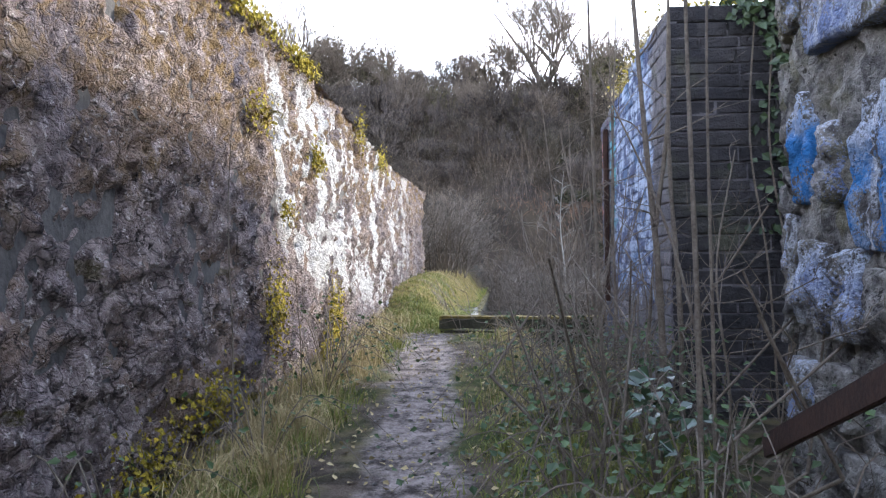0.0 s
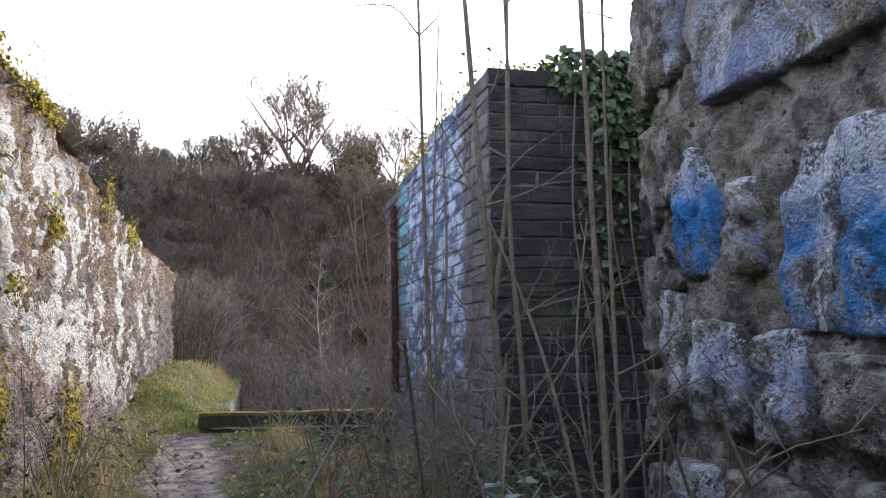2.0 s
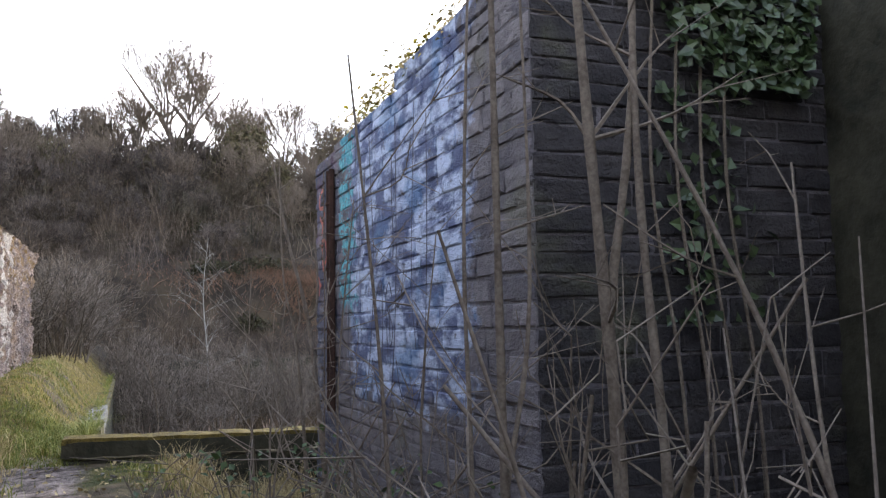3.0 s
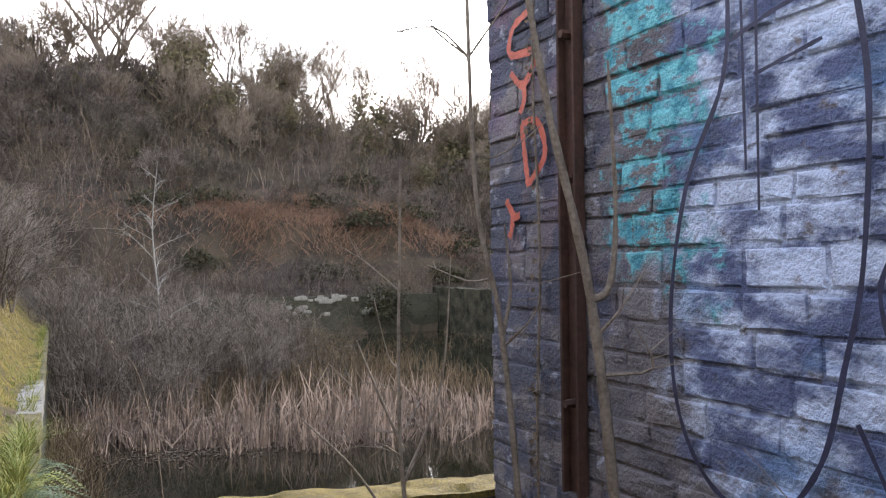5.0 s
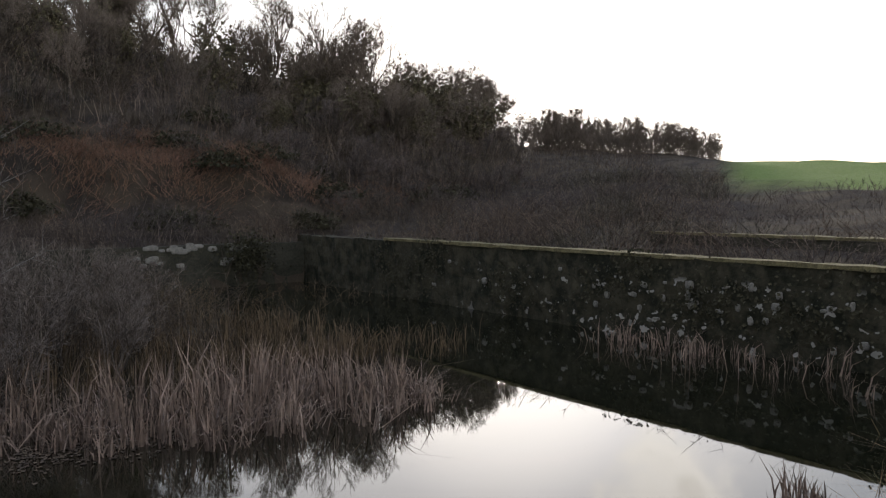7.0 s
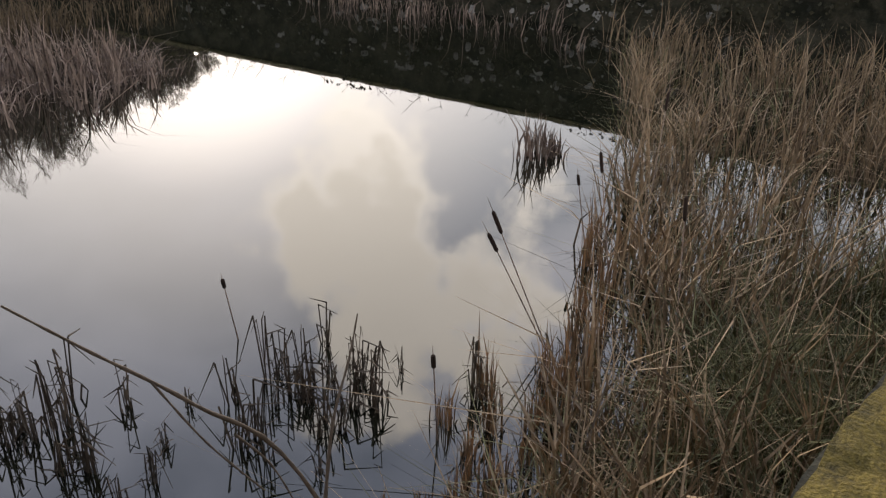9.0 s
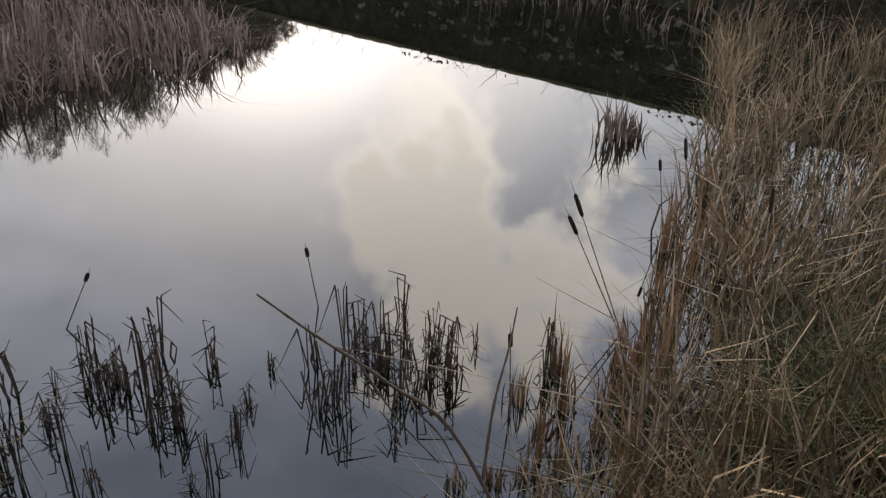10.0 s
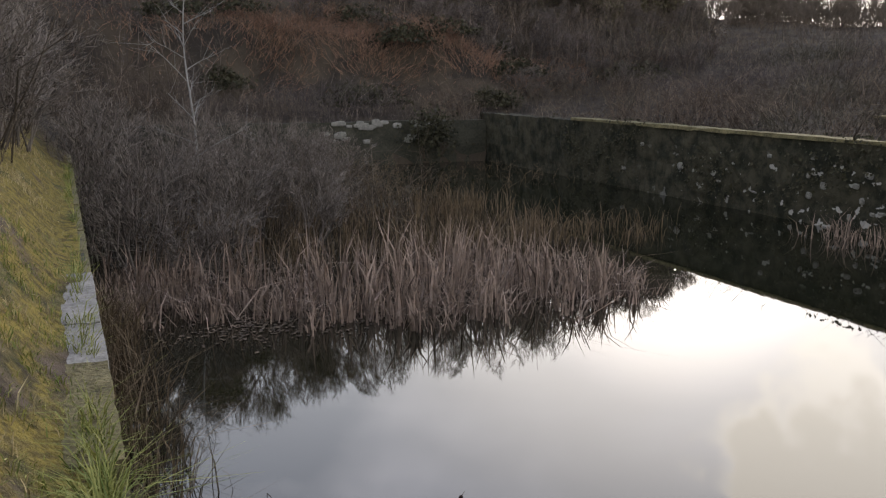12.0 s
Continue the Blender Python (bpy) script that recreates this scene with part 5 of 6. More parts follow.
SAP = "slender bare sapling with grey-brown bark beside the path"
sapling([(1.24, 5.50, -0.15), (1.22, 5.5, 0.9), (1.14, 5.48, 1.9), (1.02, 5.45, 3.6)], 0.024, 1, SAP, [[(1.20, 5.5, 1.2), (1.28, 5.45, 2.0), (1.26, 5.45, 3.4)]])
sapling([(1.32, 5.42, -0.15), (1.31, 5.42, 0.8), (1.27, 5.44, 1.7), (1.30, 5.45, 3.2)], 0.018, 2, SAP)
sapling([(1.10, 4.05, -0.2), (1.10, 4.05, 0.8), (1.08, 4.05, 1.7), (1.06, 4.05, 3.0)], 0.014, 3, SAP, side=4, reach=0.3)
sapling([(1.17, 4.10, -0.2), (1.165, 4.1, 0.8), (1.16, 4.1, 1.8), (1.19, 4.1, 3.0)], 0.009, 4, SAP, side=3, reach=0.25)
sapling([(0.95, 5.55, -0.15), (0.90, 5.5, 0.8), (0.87, 5.45, 1.8), (0.84, 5.4, 3.2)], 0.015, 5, SAP, [[(0.9, 5.5, 0.8), (0.98, 5.5, 1.3), (0.97, 5.5, 2.3)]], reach=0.6)
sapling([(0.80, 5.9, -0.1), (0.74, 5.9, 0.6), (0.70, 5.9, 1.2), (0.62, 5.9, 2.0)], 0.009, 6, SAP, reach=0.6)
sapling([(1.02, 6.1, -0.1), (1.06, 6.1, 0.7), (1.05, 6.1, 1.5), (1.10, 6.1, 2.8)], 0.011, 7, SAP, reach=0.6)
sapling([(0.66, 4.6, -0.15), (0.62, 4.6, 0.4), (0.56, 4.65, 0.9), (0.44, 4.7, 1.35)], 0.007, 8, SAP, reach=0.5)
sapling([(0.85, 3.9, -0.2), (0.80, 3.9, 0.3), (0.70, 3.95, 0.7), (0.62, 4.0, 0.95)], 0.007, 9, SAP, reach=0.4)
sapling([(1.40, 4.9, -0.2), (1.44, 4.95, 0.4), (1.40, 5.0, 1.0), (1.55, 5.2, 1.6)], 0.009, 10, SAP, reach=0.5)
sapling([(1.36, 4.6, -0.2), (1.25, 4.75, 0.7), (1.12, 4.9, 1.3), (0.86, 5.1, 2.0)], 0.010, 11, SAP, side=3, reach=0.4)
sapling([(1.30, 9.10, -0.1), (1.23, 9.1, 0.65), (1.155, 9.1, 1.28), (1.03, 9.1, 1.78), (0.93, 9.1, 2.3)], 0.020, 12, "forked bare sapling against the sprayed pier",
        [[(1.155, 9.1, 1.28), (1.20, 9.08, 1.32), (1.215, 9.07, 1.52), (1.19, 9.06, 1.9)]], side=4, reach=0.4)
sapling([(1.26, 9.62, -0.1), (1.22, 9.6, 0.6), (1.16, 9.6, 1.2), (1.08, 9.6, 1.6), (1.05, 9.6, 2.5)], 0.014, 13, "bare sapling at the corner of the pier", [[(1.17, 9.6, 1.15), (1.2, 9.6, 1.3), (1.18, 9.6, 1.5)]], side=6, reach=0.4)
sapling([(0.90, 9.7, -0.1), (0.88, 9.7, 0.5), (0.855, 9.7, 0.95), (0.87, 9.7, 1.68)], 0.010, 14, "spreading bare shrub above the pond wall",
        [[(0.88, 9.7, 0.5), (0.72, 9.72, 0.75), (0.56, 9.75, 0.92)], [(0.87, 9.7, 0.7), (1.0, 9.7, 1.0), (1.04, 9.7, 1.4)], [(0.88, 9.7, 0.35), (0.68, 9.7, 0.5), (0.42, 9.75, 0.70)], [(0.87, 9.7, 0.8), (0.76, 9.7, 1.05), (0.72, 9.7, 1.15)]], side=8, reach=0.22)
for k, (bx, by, h) in enumerate(((0.7, 7.6, 1.4), (0.95, 7.3, 1.8), (1.2, 6.9, 1.6), (0.6, 6.9, 1.1))):
    sapling([(bx, by, -0.1), (bx - 0.03, by, h * 0.5), (bx + 0.05, by, h)], 0.007, 40 + k, SAP, reach=0.5)
sapling([(-1.18, 5.6, -0.2), (-1.17, 5.6, 0.6), (-1.19, 5.6, 1.3), (-1.16, 5.6, 1.9)], 0.006, 60, "thin dry stalk against the rubble wall", side=5, reach=0.25)
sapling([(-1.12, 6.9, -0.2), (-1.10, 6.9, 0.4), (-1.14, 6.9, 1.0)], 0.006, 61, "thin dry stalk against the rubble wall", side=6, reach=0.3)



def birch(at, height, seed):
    """A slender pale trunk with short, fine side branches all the way up."""
    r = np.random.default_rng(seed)
    t = thing("birch", at, "slender pale birch rising from the silted basin", "birch tree")
    run = polyline([Vector(p) * height for p in ((0, 0, -0.02), (0.012, 0, 0.35), (-0.012, 0.015, 0.7), (0.01, 0.015, 1.0))], 8)
    put("trunk", mesh_of("trunk", *stem(run, 0.034, 0.006, 7), M_COPING, True), t)
    for k in range(18):
        f = 0.30 + 0.66 * (k + r.uniform(0, 0.6)) / 18
        q, a = run[int(f * (len(run) - 1))], k * 2.4 + r.uniform(-0.5, 0.5)
        L = height * 0.20 * (1.15 - 0.75 * f) * r.uniform(0.7, 1.3)
        d = Vector((math.cos(a), math.sin(a), r.uniform(0.35, 0.9)))
        pts = [q, q + d * L * 0.5, q + d * L + Vector((0, 0, -0.06 * L))]
        pieces = [stem(polyline(pts, 4), 0.010, 0.003, 4)]
        for _ in range(5):
            p = pts[1].lerp(pts[2], r.uniform(-0.4, 0.9))
            pieces.append(stem([p, p + (d + Vector(r.normal(size=3) * 0.7)) * L * 0.35], 0.0045, 0.002, 3))
        put("branch", mesh_of("branch", *join(*pieces), M_COPING), t, kind="stuff")


birch((2.3, 30.0, -1.95), 6.0, 31)

# many-stemmed bare shrubs among the brambles
SHRUBS = [tree("bare_shrub", 150 + k, 1.5, pose(x, y, float(land(x, y)) - 0.04), "bare many-stemmed shrub with thin arching twigs", "bare shrubs beside the path", material=M_BARK, category="shrub",
               width=2.0, bole=0.0, stems=4, kids=(3, 2), radius=0.0095, fine=0.0022, open_=0.55, kink=0.30) for k, (x, y) in enumerate(((1.02, 4.25), (0.86, 5.05)))]
for k, (x, y, s) in enumerate(((1.18, 4.85, 1.1), (1.12, 5.75, 1.2), (0.78, 6.3, 0.8), (1.2, 6.75, 1.0), (1.15, 3.45, 0.6), (1.1, 8.3, 0.8))):
    copy_thing(SHRUBS[k % 2], pose(x, y, float(land(x, y)) - 0.04, 0, 0, 83 * k) @ Matrix.Diagonal((s * 0.8, s * 0.8, s, 1)))

# a bare branch between the slab and the water
root = Vector((0.30, 10.93, 0.375))
branch = thing("bare_branch", tuple(root), "thin dark bare branch rising from the mossy slab", "branch")
for nm, pts, r0 in (("limb", [root, (0.285, 11.06, 0.60), (0.223, 11.187, 0.907), (0.13, 11.21, 1.035), (0.065, 11.235, 1.11), (0.012, 11.243, 1.172)], 0.0032),
                    ("twig", [(0.235, 11.17, 0.86), (0.27, 11.185, 0.94), (0.315, 11.20, 0.985), (0.345, 11.212, 1.02)], 0.0020),
                    ("twig", [(0.16, 11.20, 0.99), (0.19, 11.19, 0.94), (0.205, 11.17, 0.88)], 0.0013), ("twig", [(0.10, 11.22, 1.07), (0.13, 11.2, 1.0), (0.17, 11.18, 0.93)], 0.0011)):
    put(nm, mesh_of(nm, *stem(polyline([Vector(p) - root for p in pts], 6), r0, 0.0008, 6, 0.2), M_REEDDARK, True), branch)


# ---- brambles, ivy, grass, moss ----


def bramble(seed, x, y, label="bramble clump with arching canes and dark leaves"):
    r = np.random.default_rng(seed)
    z = float(land(x, y))
    t = thing("bramble", (x, y, z), label, "bramble", "brambles beside the path")
    canes, spots = [], []
    for _ in range(9):
        a, L, up = r.uniform(0, 2 * np.pi), r.uniform(0.35, 0.85), r.uniform(0.25, 0.6)
        d = Vector((math.cos(a), math.sin(a), 0))
        pts = polyline([(0, 0, -0.05), d * L * 0.4 + Vector((0, 0, up)), d * L * 0.8 + Vector((0, 0, up * 0.85)), d * L * 1.15 + Vector((0, 0, up * 0.3))], 4)
        canes.append(stem(pts, 0.004, 0.002, 4))
        spots += [tuple(p) for p in pts[3:]]
    put("cane_tangle", mesh_of("cane_tangle", *join(*canes), M_BARK), t, kind="stuff")
    c = np.array(spots)[r.integers(0, len(spots), 95)] + r.normal(size=(95, 3)) * 0.05
    put("leaves", mesh_of("leaves", *leaves(c, r.uniform(0.018, 0.05, 95), np.array([[0, -0.3, 1.0]]), r), M_BRAMBLE), t, kind="stuff")
    return t


br = np.random.default_rng(3)
for k in range(20):
    bramble(200 + k, br.uniform(0.6, 1.4), br.uniform(2.6, 8.0))
for k in range(5):
    bramble(240 + k, br.uniform(-1.15, -0.95), br.uniform(3.2, 9.0))


def broad_bush(x, y, seed):
    """A low evergreen with broad glossy leaves on short stems."""
    r = np.random.default_rng(seed)
    z = float(land(x, y))
    t = thing("evergreen_bush", (x, y, z), "low evergreen bush with broad glossy dark leaves", "bush")
    tips = []
    for _ in range(9):
        a, L = r.uniform(0, 2 * np.pi), r.uniform(0.08, 0.26)
        top = Vector((math.cos(a) * L, math.sin(a) * L, r.uniform(0.30, 0.52)))
        put("stem", mesh_of("stem", *stem(polyline([(0, 0, -0.05), top * 0.5 + Vector((0, 0, 0.06)), top], 4), 0.006, 0.003, 5), M_BARK, True), t)
        tips.append(tuple(top))
    n = 46
    c = np.array(tips)[r.integers(0, 9, n)] + r.normal(size=(n, 3)) * np.array([0.07, 0.07, 0.05])
    put("leaves", mesh_of("leaves", *leaves(c, r.uniform(0.05, 0.10, n), np.array([[-0.2, -0.4, 1.0]]), r), M_BROAD), t, kind="stuff")


broad_bush(1.05, 4.6, 71)

ir = np.random.default_rng(8)
n = 1000
c = np.column_stack([1.80 + 0.98 * ir.uniform(0, 1, n) ** 0.7, np.full(n, PY0 - 0.05) - ir.uniform(0, 0.07, n), 2.78 - 0.62 * ir.uniform(0, 1, n) ** 1.4])
c = c[(c[:, 2] > 2.70 - (c[:, 0] - 1.76) * 1.1 + 0.08 * np.sin(c[:, 0] * 23))]
c2 = np.column_stack([ir.uniform(1.85, 2.45, 200), ir.uniform(PY0 - 0.05, PY0 + 0.5, 200), 2.70 + ir.uniform(0, 0.07, 200)])
c3 = np.column_stack([ir.normal(2.2, 0.12, 120), np.full(120, PY0 - 0.04), ir.uniform(1.2, 2.2, 120)])
c = np.concatenate([c, c2, c3])
ivy = thing("ivy", (2.1, PY0, 2.6), "glossy dark ivy hanging over the top of the pier", "ivy")
put("leaves", mesh_of("leaves", *leaves(c - np.array([2.1, PY0, 2.6]), ir.uniform(0.04, 0.08, len(c)), np.array([[0, -1.0, 0.35]]), ir), M_IVY), ivy, kind="stuff")
for k in range(4):
    x0 = 2.0 + 0.12 * k
    put("vine", mesh_of("vine", *stem(polyline([(x0 - 2.1, -0.05, 0.1), (x0 - 2.15, -0.05, -0.8), (x0 - 2.05, -0.05, -1.6), (x0 - 2.0, -0.05, -2.6)], 6), 0.006, 0.008, 5), M_BARK), ivy)
creeper = thing("creeper", (1.42, 9.80, 0.3), "thin dead creeper climbing the pier", "creeper")
run = polyline([(0, 0, -0.2), (0.005, 0.02, 0.5), (0.0, -0.02, 1.1), (0.005, 0.02, 1.7), (0, -0.01, 2.1)], 14)
put("vine", mesh_of("vine", *stem(run, 0.006, 0.004, 5), M_BARK), creeper)
cl = np.array([tuple(p) for p in run])[ir.integers(0, len(run), 130)] + ir.normal(size=(130, 3)) * np.array([0.006, 0.014, 0.02]) - np.array([0.012, 0, 0])
put("leaves", mesh_of("leaves", *leaves(cl, ir.uniform(0.012, 0.028, 130), np.array([[-1.0, 0, 0.3]]), ir), M_REEDDARK), creeper, kind="stuff")


def grass(name, n, places, lo, hi, width, material, label, lean=0.5, seed=1):
    r = np.random.default_rng(seed)
    xy = places(r, n)
    base = np.column_stack([xy, land(xy[:, 0], xy[:, 1]) - 0.02])
    m = len(xy)
    h = r.uniform(lo, hi, m) * (0.75 + 0.35 * np.sin(xy[:, 0] * 9 + 3 * np.sin(xy[:, 1] * 5)))
    a = r.uniform(0, 2 * np.pi, m)
    return put(name, mesh_of(name, *blades(base, h, np.column_stack([np.cos(a), np.sin(a)]) * (lean * h * r.uniform(0.3, 1.6, m))[:, None], width * r.uniform(0.6, 1.3, m), 0.45, r), material),
               label=label, category="grass", kind="stuff")


def strip(x0, x1, y0, y1, p=1.0):
    return lambda r, n: np.column_stack([x0 + (x1 - x0) * r.uniform(0, 1, n) ** p, r.uniform(y0, y1, n)])


def tufted(places, k, spread):
    """Grass gathered into tussocks."""
    def out(r, n):
        c = places(r, k)
        return c[r.integers(0, k, n)] + r.normal(size=(n, 2)) * spread
    return out


grass("wall_grass", 9000, tufted(strip(-1.3, -0.82, 2.5, 12, 1.4), 150, 0.07), 0.10, 0.36, 0.006, M_STRAW, "long straw-coloured grass at the foot of the rubble wall", 0.7, 1)
grass("wall_grass", 7000, tufted(strip(-1.3, -0.70, 2.5, 12, 1.2), 140, 0.08), 0.06, 0.24, 0.006, M_GRASS, "green grass at the foot of the rubble wall", 0.6, 2)
grass("verge_grass", 12000, tufted(strip(0.12, 1.4, 2.5, 10.3), 330, 0.10), 0.04, 0.16, 0.006, M_GRASS, "short green grass beside the path", 0.6, 3)
grass("verge_grass", 4500, tufted(strip(0.3, 1.4, 6.5, 10.6), 110, 0.10), 0.10, 0.34, 0.005, M_STRAW, "dry pale grass in front of the mossy wall", 0.7, 4)
grass("path_grass", 2500, strip(-0.9, 0.3, 2.5, 11), 0.015, 0.05, 0.005, M_GRASS, "sparse grass trodden into the muddy path", 0.8, 5)
grass("quay_grass", 11000, tufted(lambda r, n: np.column_stack([r.uniform(-1.3, -0.36, n), 10.9 + 8 * r.uniform(0, 1, n) ** 1.9]), 240, 0.10), 0.02, 0.12, 0.006, M_GRASS, "bright grass on the quay", 0.7, 6)
grass("quay_grass", 3200, tufted(strip(-1.3, -0.5, 11, 26), 120, 0.10), 0.03, 0.15, 0.007, M_STRAW, "straw-coloured grass on the quay", 0.8, 7)
grass("quay_grass", 6500, tufted(strip(-1.2, -0.30, 11.0, 13.4), 110, 0.09), 0.05, 0.17, 0.006, M_GRASS, "green grass tussocks on the near end of the quay", 0.9, 9)
grass("quay_fringe", 4200, tufted(lambda r, n: np.column_stack([QUAY_X + r.normal(size=n) * 0.03, np.concatenate([r.uniform(11.2, 14.6, n * 2 // 3), r.uniform(14.6, 26, n - n * 2 // 3)])]), 90, 0.05), 0.10, 0.30, 0.006, M_GRASS, "grass overhanging the quay edge", 1.2, 8)
reed_bed("quay_foot_reeds", 1500, lambda r, n: np.column_stack([QUAY_X + 0.06 + np.abs(r.normal(size=n)) * 0.3, r.uniform(13.6, 23.0, n)]), 0.4, 1.2, 0.012, M_SEDGE, "green-brown reeds under the quay edge", 0.5, 19)


lr = np.random.default_rng(15)
n = 1500
xy = np.column_stack([lr.uniform(-1.2, 1.4, n), lr.uniform(2.0, 11.0, n)])
c = np.column_stack([xy, land(xy[:, 0], xy[:, 1]) + 0.012])
put("leaf_litter", mesh_of("leaf_litter", *leaves(c, lr.uniform(0.015, 0.05, n), np.array([[0, 0, 1.0]]), lr), M_STRAW), label="pale dead leaves scattered on the muddy path", category="leaves", kind="stuff")
n = 900
c = np.column_stack([lr.normal(2.6, 0.9, n), lr.normal(22.1, 0.4, n), np.full(n, WATER + 0.008)])
put("floating_litter", mesh_of("floating_litter", *leaves(c, lr.uniform(0.02, 0.08, n), np.array([[0, 0, 9.0]]), lr), M_REEDDARK), label="raft of dead reed floating before the reed bed", category="reeds", kind="stuff")
n = 130
xy = np.column_stack([lr.normal(-0.15, 0.25, n) - 0.04, lr.uniform(2.2, 10.5, n)])
pebbles = [tuple(q) for q in np.column_stack([xy, land(xy[:, 0], xy[:, 1]) + 0.004])]
bm = bmesh.new()
bmesh.ops.create_icosphere(bm, subdivisions=1, radius=1.0)
pv, pf = np.array([tuple(v.co) for v in bm.verts]), np.array([[v.index for v in f.verts] for f in bm.faces])
bm.free()
pieces = [(pv * (1 + lr.normal(size=pv.shape) * 0.12) * lr.uniform(0.006, 0.018) * np.array([1.2, 1.0, 0.6]) + np.array(q), pf) for q in pebbles]
put("pebbles", mesh_of("pebbles", *join(*pieces), M_STONE, True), label="small stones trodden into the muddy path", category="stones", kind="stuff")


def moss(at, spread, n, size, label, normal=(1, 0, 0.3), seed=1, material=M_MOSS):
    """A cushion of moss: tiny overlapping tufts hugging the masonry."""
    r = np.random.default_rng(seed)
    c = r.normal(size=(n, 3)) * np.array(spread) * 0.5
    t = thing("moss", at, label, "moss", "moss on the masonry")
    put("cushion", mesh_of("cushion", *leaves(c, r.uniform(0.6, 1.4, n) * size, np.array([normal]), r), material), t, kind="stuff")
    return t


for k, (y, z, wy, wz, n) in enumerate(((9.05, 0.40, 0.30, 0.45, 900), (8.7, 0.15, 0.35, 0.25, 500), (6.95, 0.72, 0.28, 0.32, 500), (7.8, 2.74, 0.6, 0.10, 420), (6.45, 2.76, 0.7, 0.10, 380), (5.3, 2.74, 0.8, 0.14, 360),
                                       (6.6, 2.10, 0.3, 0.16, 160), (5.6, 0.25, 0.6, 0.2, 320), (4.7, 0.1, 0.5, 0.2, 260), (8.35, 1.98, 0.2, 0.14, 220), (10.6, 2.55, 0.3, 0.25, 200), (12.2, 2.4, 0.4, 0.2, 200), (7.3, 1.45, 0.12, 0.12, 90))):
    moss((LW + 0.055, y, z), (0.05, wy, wz), int(n * 1.3), 0.032, "yellow moss cushion on the rubble wall", seed=300 + k)
for k, y in enumerate((7.2, 7.7, 8.2, 8.7, 9.1)):
    moss((PX + 0.08, y, pier_top(y) + 0.02), (0.14, 0.4, 0.10), 260, 0.035, "dry moss and grass on top of the pier", (-0.6, 0, 0.8), 330 + k, M_MOSS if k % 2 else M_STRAW)
moss((1.75, PY0 + 0.1, 2.72), (0.5, 0.2, 0.05), 200, 0.03, "dry moss and grass on top of the pier", (0, -0.5, 0.8), 340)



def fern(at, way, fronds, reach, seed, label, material):
    """A fern: fronds that arch out about the direction way, each a midrib with two rows of leaflets."""
    r = np.random.default_rng(seed)
    t = thing("fern", at, label, "fern", "ferns in the masonry")
    for k in range(fronds):
        a = way + radians(-75 + 150 * (k + 0.5) / fronds)
        L = reach * r.uniform(0.7, 1.1)
        d = Vector((math.cos(a), math.sin(a), 0))
        line = polyline([(0, 0, 0), d * L * 0.5 + Vector((0, 0, L * 0.42)), d * L + Vector((0, 0, L * r.uniform(-0.1, 0.3)))], 9)
        rib = put("midrib", mesh_of("midrib", *stem(line, 0.003, 0.001, 3), material), t)
        side = Vector((-d.y, d.x, 0))
        tiny = []
        for i, p in enumerate(line[2:]):
            f = 1 - i / len(line)
            for sgn in (-1, 1):
                tip = p + side * sgn * L * 0.26 * f + d * L * 0.06
                w = d * L * 0.022
                tiny.append((np.array([tuple(p - w), tuple(p + w), tuple(tip), tuple(tip - w * 0.6)]), np.array([[0, 1, 2, 3]])))
        put("leaflet_rows", mesh_of("leaflet_rows", *join(*tiny), material), rib, kind="stuff")
    return t


fern((LW + 0.06, 6.62, 2.05), 0.0, 7, 0.17, 4, "small yellowing fern rooted in the rubble wall", M_MOSS)
for k, (y, z) in enumerate(((11.75, 0.06), (12.05, 0.04), (12.4, 0.02), (12.7, 0.03), (13.05, 0.0), (11.5, 0.08))):
    fern((QUAY_X - 0.04, y, z), 0.0, 8, 0.34, 20 + k, "green-brown fern overhanging the quay edge", M_BRAMBLE if k % 3 else M_GRASS)

# ---- iron ----
bar = thing("iron_bar", (1.30, 3.86, 0.42), "rusted flat iron bar leaning against the boulder wall", "iron bar")
bm = bmesh.new()
bmesh.ops.create_cube(bm, size=1)
for v in bm.verts:
    v.co = Vector((v.co.x * 0.022, v.co.y * 2.9, v.co.z * 0.080))
bmesh.ops.bevel(bm, geom=bm.edges[:], offset=0.004, segments=2, affect="EDGES")
ob = part("flat", bm, M_RUST, bar)
ob.matrix_basis = pose(0, -1.28, 0.50, -21.0)

rail = thing("gate_rail", (PX - 0.03, 9.58, 1.5), "rusted iron gate guide bolted to the pier", "gate rail")
for nm, y0, y1, x0, x1 in (("web", -0.045, 0.045, 0.0, 0.012), ("flange", -0.05, -0.038, -0.03, 0.0), ("flange", 0.038, 0.05, -0.03, 0.0)):
    bm = bmesh.new()
    bmesh.ops.create_cube(bm, size=1)
    for v in bm.verts:
        v.co = Vector((x0 + (v.co.x + 0.5) * (x1 - x0), y0 + (v.co.y + 0.5) * (y1 - y0), v.co.z * 1.75 + 0.0))
    bmesh.ops.bevel(bm, geom=bm.edges[:], offset=0.002, segments=1, affect="EDGES")
    part(nm, bm, M_RUST, rail)
for z in (-0.58, 0.15, 0.62):
    bm = bmesh.new()
    bmesh.ops.create_cone(bm, cap_ends=True, segments=6, radius1=0.018, radius2=0.014, depth=0.05)
    bmesh.ops.rotate(bm, verts=bm.verts, matrix=Matrix.Rotation(radians(-90), 3, "Y"))
    bmesh.ops.translate(bm, verts=bm.verts, vec=(-0.02, 0.0, z))
    part("bolt", bm, M_RUST, rail)

# ---- sprayed lines on the pier ----


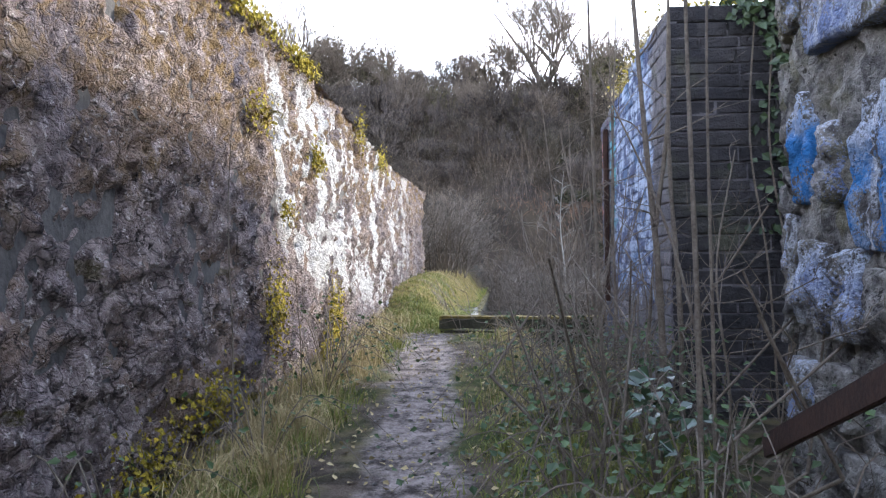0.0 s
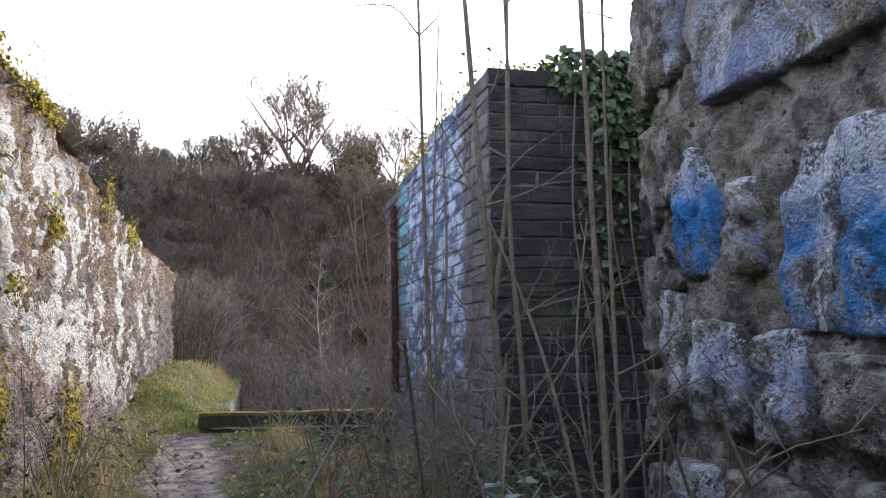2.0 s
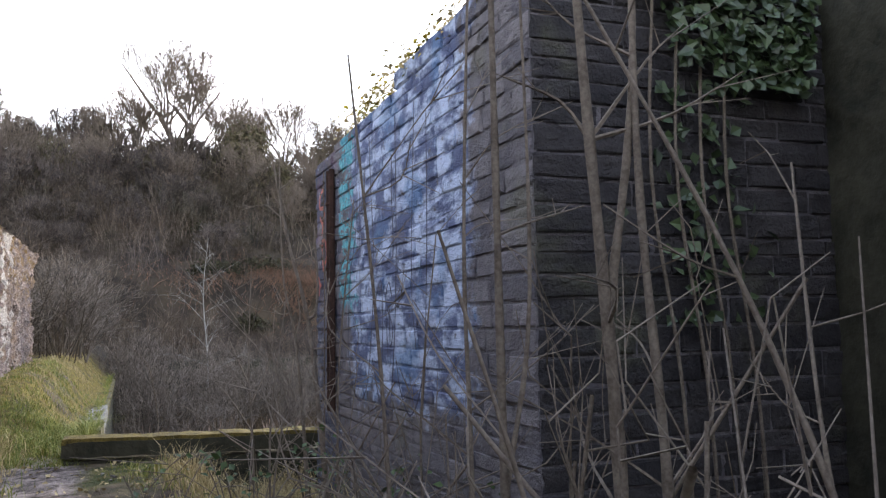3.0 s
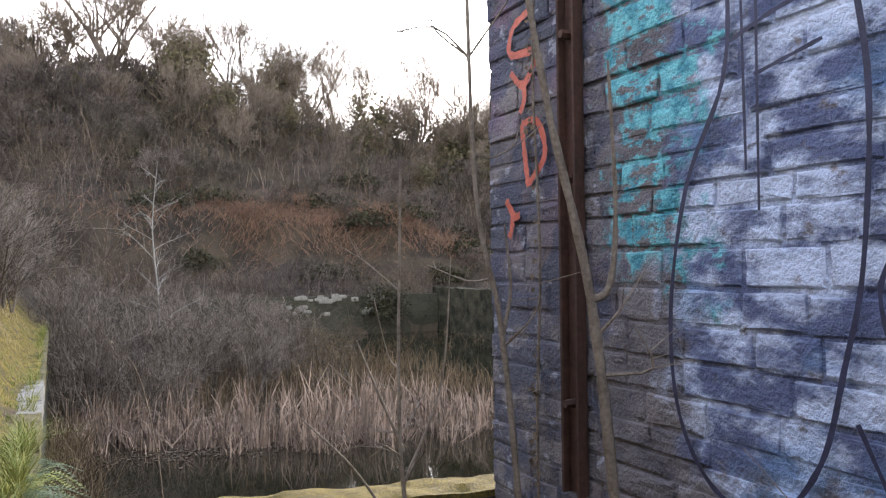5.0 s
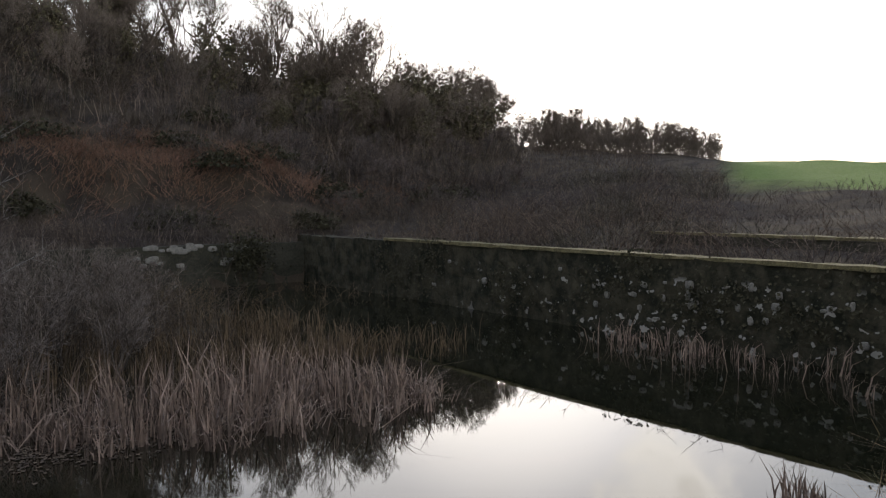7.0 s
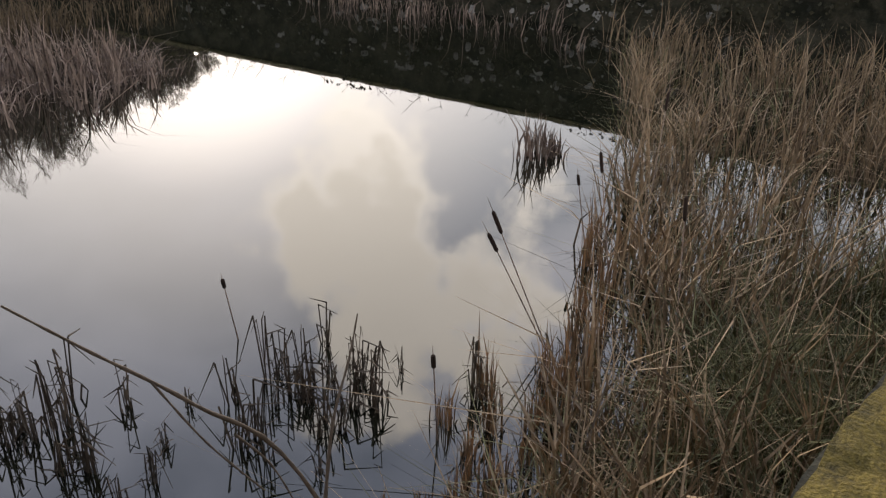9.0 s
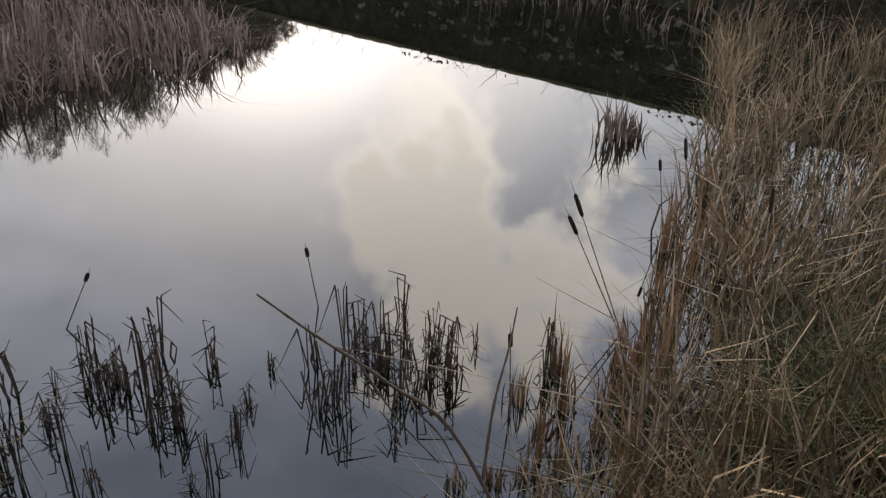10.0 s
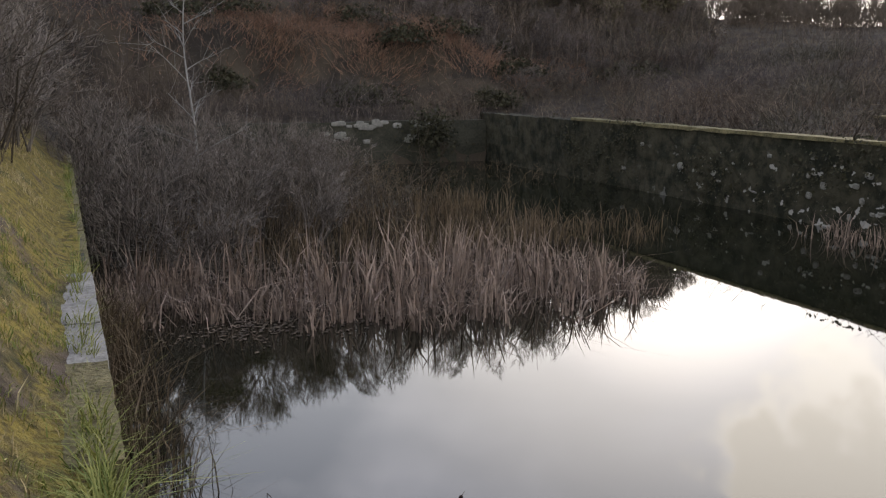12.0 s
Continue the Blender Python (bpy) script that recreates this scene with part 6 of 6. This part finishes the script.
def spray(points, width, material, seed, parent):
    """A line of paint on the pier's long face; points are (y, z)."""
    r = random.Random(seed)
    run = polyline([(0, y, z) for y, z in points], 7)
    verts = []
    for k, p in enumerate(run):
        d = (run[min(k + 1, len(run) - 1)] - run[max(k - 1, 0)]).normalized()
        s = Vector((0, -d.z, d.y)) * width / 2 * r.uniform(0.75, 1.2)
        verts += [tuple(p + s), tuple(p - s)]
    return put("stroke", mesh_of("stroke", np.array(verts) + np.array([PX - 0.026 - 0.0006 * (seed % 12), 0, 0]) - np.repeat(np.arange(len(run)), 2)[:, None] * np.array([4e-5, 0, 0]), [(2 * k, 2 * k + 1, 2 * k + 3, 2 * k + 2) for k in range(len(run) - 1)], material), parent)


lines = (
    (((8.92, 2.5), (8.89, 2.10), (8.91, 1.84), (9.05, 1.58), (9.12, 1.24), (9.09, 0.96), (8.96, 0.79), (8.77, 0.77), (8.63, 0.92), (8.56, 1.15), (8.51, 1.37), (8.49, 1.74), (8.53, 2.05), (8.56, 2.4)), 0.020),
    (((8.11, 2.2), (8.11, 1.93), (8.09, 1.72), (8.10, 1.60)), 0.022),
    (((8.03, 2.4), (8.03, 1.90), (8.04, 1.54), (8.08, 1.18), (8.15, 0.84)), 0.022),
    (((8.43, 1.14), (8.47, 1.33), (8.35, 1.49), (8.31, 1.36), (8.32, 1.05)), 0.018),
    (((8.21, 1.05), (8.24, 1.36), (8.18, 1.47), (8.12, 1.39)), 0.018),
    (((8.17, 1.32), (8.16, 1.11), (8.11, 1.21), (8.21, 1.32)), 0.016),
    (((8.53, 1.03), (8.44, 0.87), (8.36, 0.77), (8.2, 0.72)), 0.016),
    (((8.05, 1.03), (7.97, 0.86), (7.8, 0.76), (7.6, 1.0), (7.52, 1.6), (7.5, 2.3)), 0.018),
    (((8.88, 1.93), (8.73, 1.97), (8.58, 1.99)), 0.016), (((8.80, 1.83), (8.60, 1.87)), 0.014), (((8.84, 2.1), (8.83, 1.6)), 0.012), (((8.79, 2.2), (8.79, 1.5)), 0.012), (((7.7, 2.4), (7.78, 1.5), (7.72, 1.1)), 0.016),
)
tag_1 = tagged(new("graffiti"), "navy outlined letters sprayed on the pier", "graffiti")
for k, (pts, w) in enumerate(lines):
    spray(pts, w * 0.75, M_NAVY, k, tag_1)
tag_2 = tagged(new("graffiti"), "orange letters sprayed down the pier's edge", "graffiti")
for k, pts in enumerate((((9.85, 2.28), (9.97, 2.24), (9.99, 2.15), (9.84, 2.13)), ((9.99, 2.08), (9.90, 2.02), (9.81, 2.09)), ((9.90, 2.03), (9.89, 1.97), (9.92, 1.92)),
                        ((9.87, 1.65), (9.89, 1.76), (9.91, 1.88)), ((9.91, 1.88), (9.80, 1.87), (9.755, 1.75), (9.86, 1.66)), ((10.03, 1.61), (9.97, 1.55), (9.93, 1.55)), ((9.98, 1.56), (9.99, 1.50), (10.01, 1.47)))):
    spray(pts, 0.028, M_ORANGE, 50 + k, tag_2)

# ---- growth on the far wall ----
wr = np.random.default_rng(90)
n = 3600
knot = np.column_stack([wr.uniform(12, 36, 60), wr.uniform(-1.5, 0.2, 60)])[wr.integers(0, 60, n)]
c = np.column_stack([BANK_X - 0.05 - np.abs(wr.normal(size=n)) * 0.10, knot[:, 0] + wr.normal(size=n) * 0.45, np.clip(knot[:, 1] + wr.normal(size=n) * 0.28, WATER, 0.35)])
put("wall_growth", mesh_of("wall_growth", *leaves(c, wr.uniform(0.04, 0.11, n), np.array([[-1.0, 0, 0.3]]), wr), M_DEADIVY), label="dark ivy and dead growth hanging on the far basin wall", category="ivy", kind="stuff")
n = 1500
c = np.column_stack([wr.normal(13.0, 0.5, n), np.full(n, END_Y - 0.3) - np.abs(wr.normal(size=n)) * 0.4, wr.normal(-0.5, 0.45, n)])
put("ivy_mound", mesh_of("ivy_mound", *leaves(c, wr.uniform(0.06, 0.16, n), r=wr), M_DEADIVY), label="dark ivy mound over the end wall of the basin", category="ivy", kind="stuff")

# ---- pale stones in the far walls ----
fs = random.Random(12)
lime = []
for k in range(4):
    r = random.Random(k)
    bm = bmesh.new()
    bmesh.ops.create_icosphere(bm, subdivisions=2, radius=0.5)
    for v in bm.verts:
        v.co = Vector((v.co.x * 0.09, math.copysign(abs(v.co.y * 2) ** 0.6 / 2, v.co.y), math.copysign(abs(v.co.z * 2) ** 0.6 / 2, v.co.z))) * (1 + 0.12 * noise.noise(v.co * 3 + Vector((k, 0, 0))))
    me = bpy.data.meshes.new("pale_stone")
    bm.to_mesh(me)
    bm.free()
    me.materials.append(M_LIME)
    lime.append(me)
for k in range(46):
    y = fs.choice((fs.gauss(24.0, 2.6), fs.gauss(20.5, 2.5), fs.uniform(15, 33)))
    ob = put("pale_stone", lime[k % 4], far_wall)
    ob.matrix_basis = pose(BANK_X - 0.035, y, fs.uniform(-1.5, -0.25), fs.uniform(-15, 15)) @ Matrix.Diagonal((1, fs.uniform(0.05, 0.24), fs.uniform(0.05, 0.22), 1))
for k in range(26):
    ob = put("pale_stone", lime[k % 4], end_wall)
    ob.matrix_basis = pose(fs.uniform(8.5, 13.5), END_Y - 0.05, fs.uniform(-0.35, -0.12) if k % 3 else fs.uniform(-1.0, -0.3), 0, 0, 90) @ Matrix.Diagonal((1, fs.uniform(0.25, 0.5), fs.uniform(0.12, 0.28), 1))

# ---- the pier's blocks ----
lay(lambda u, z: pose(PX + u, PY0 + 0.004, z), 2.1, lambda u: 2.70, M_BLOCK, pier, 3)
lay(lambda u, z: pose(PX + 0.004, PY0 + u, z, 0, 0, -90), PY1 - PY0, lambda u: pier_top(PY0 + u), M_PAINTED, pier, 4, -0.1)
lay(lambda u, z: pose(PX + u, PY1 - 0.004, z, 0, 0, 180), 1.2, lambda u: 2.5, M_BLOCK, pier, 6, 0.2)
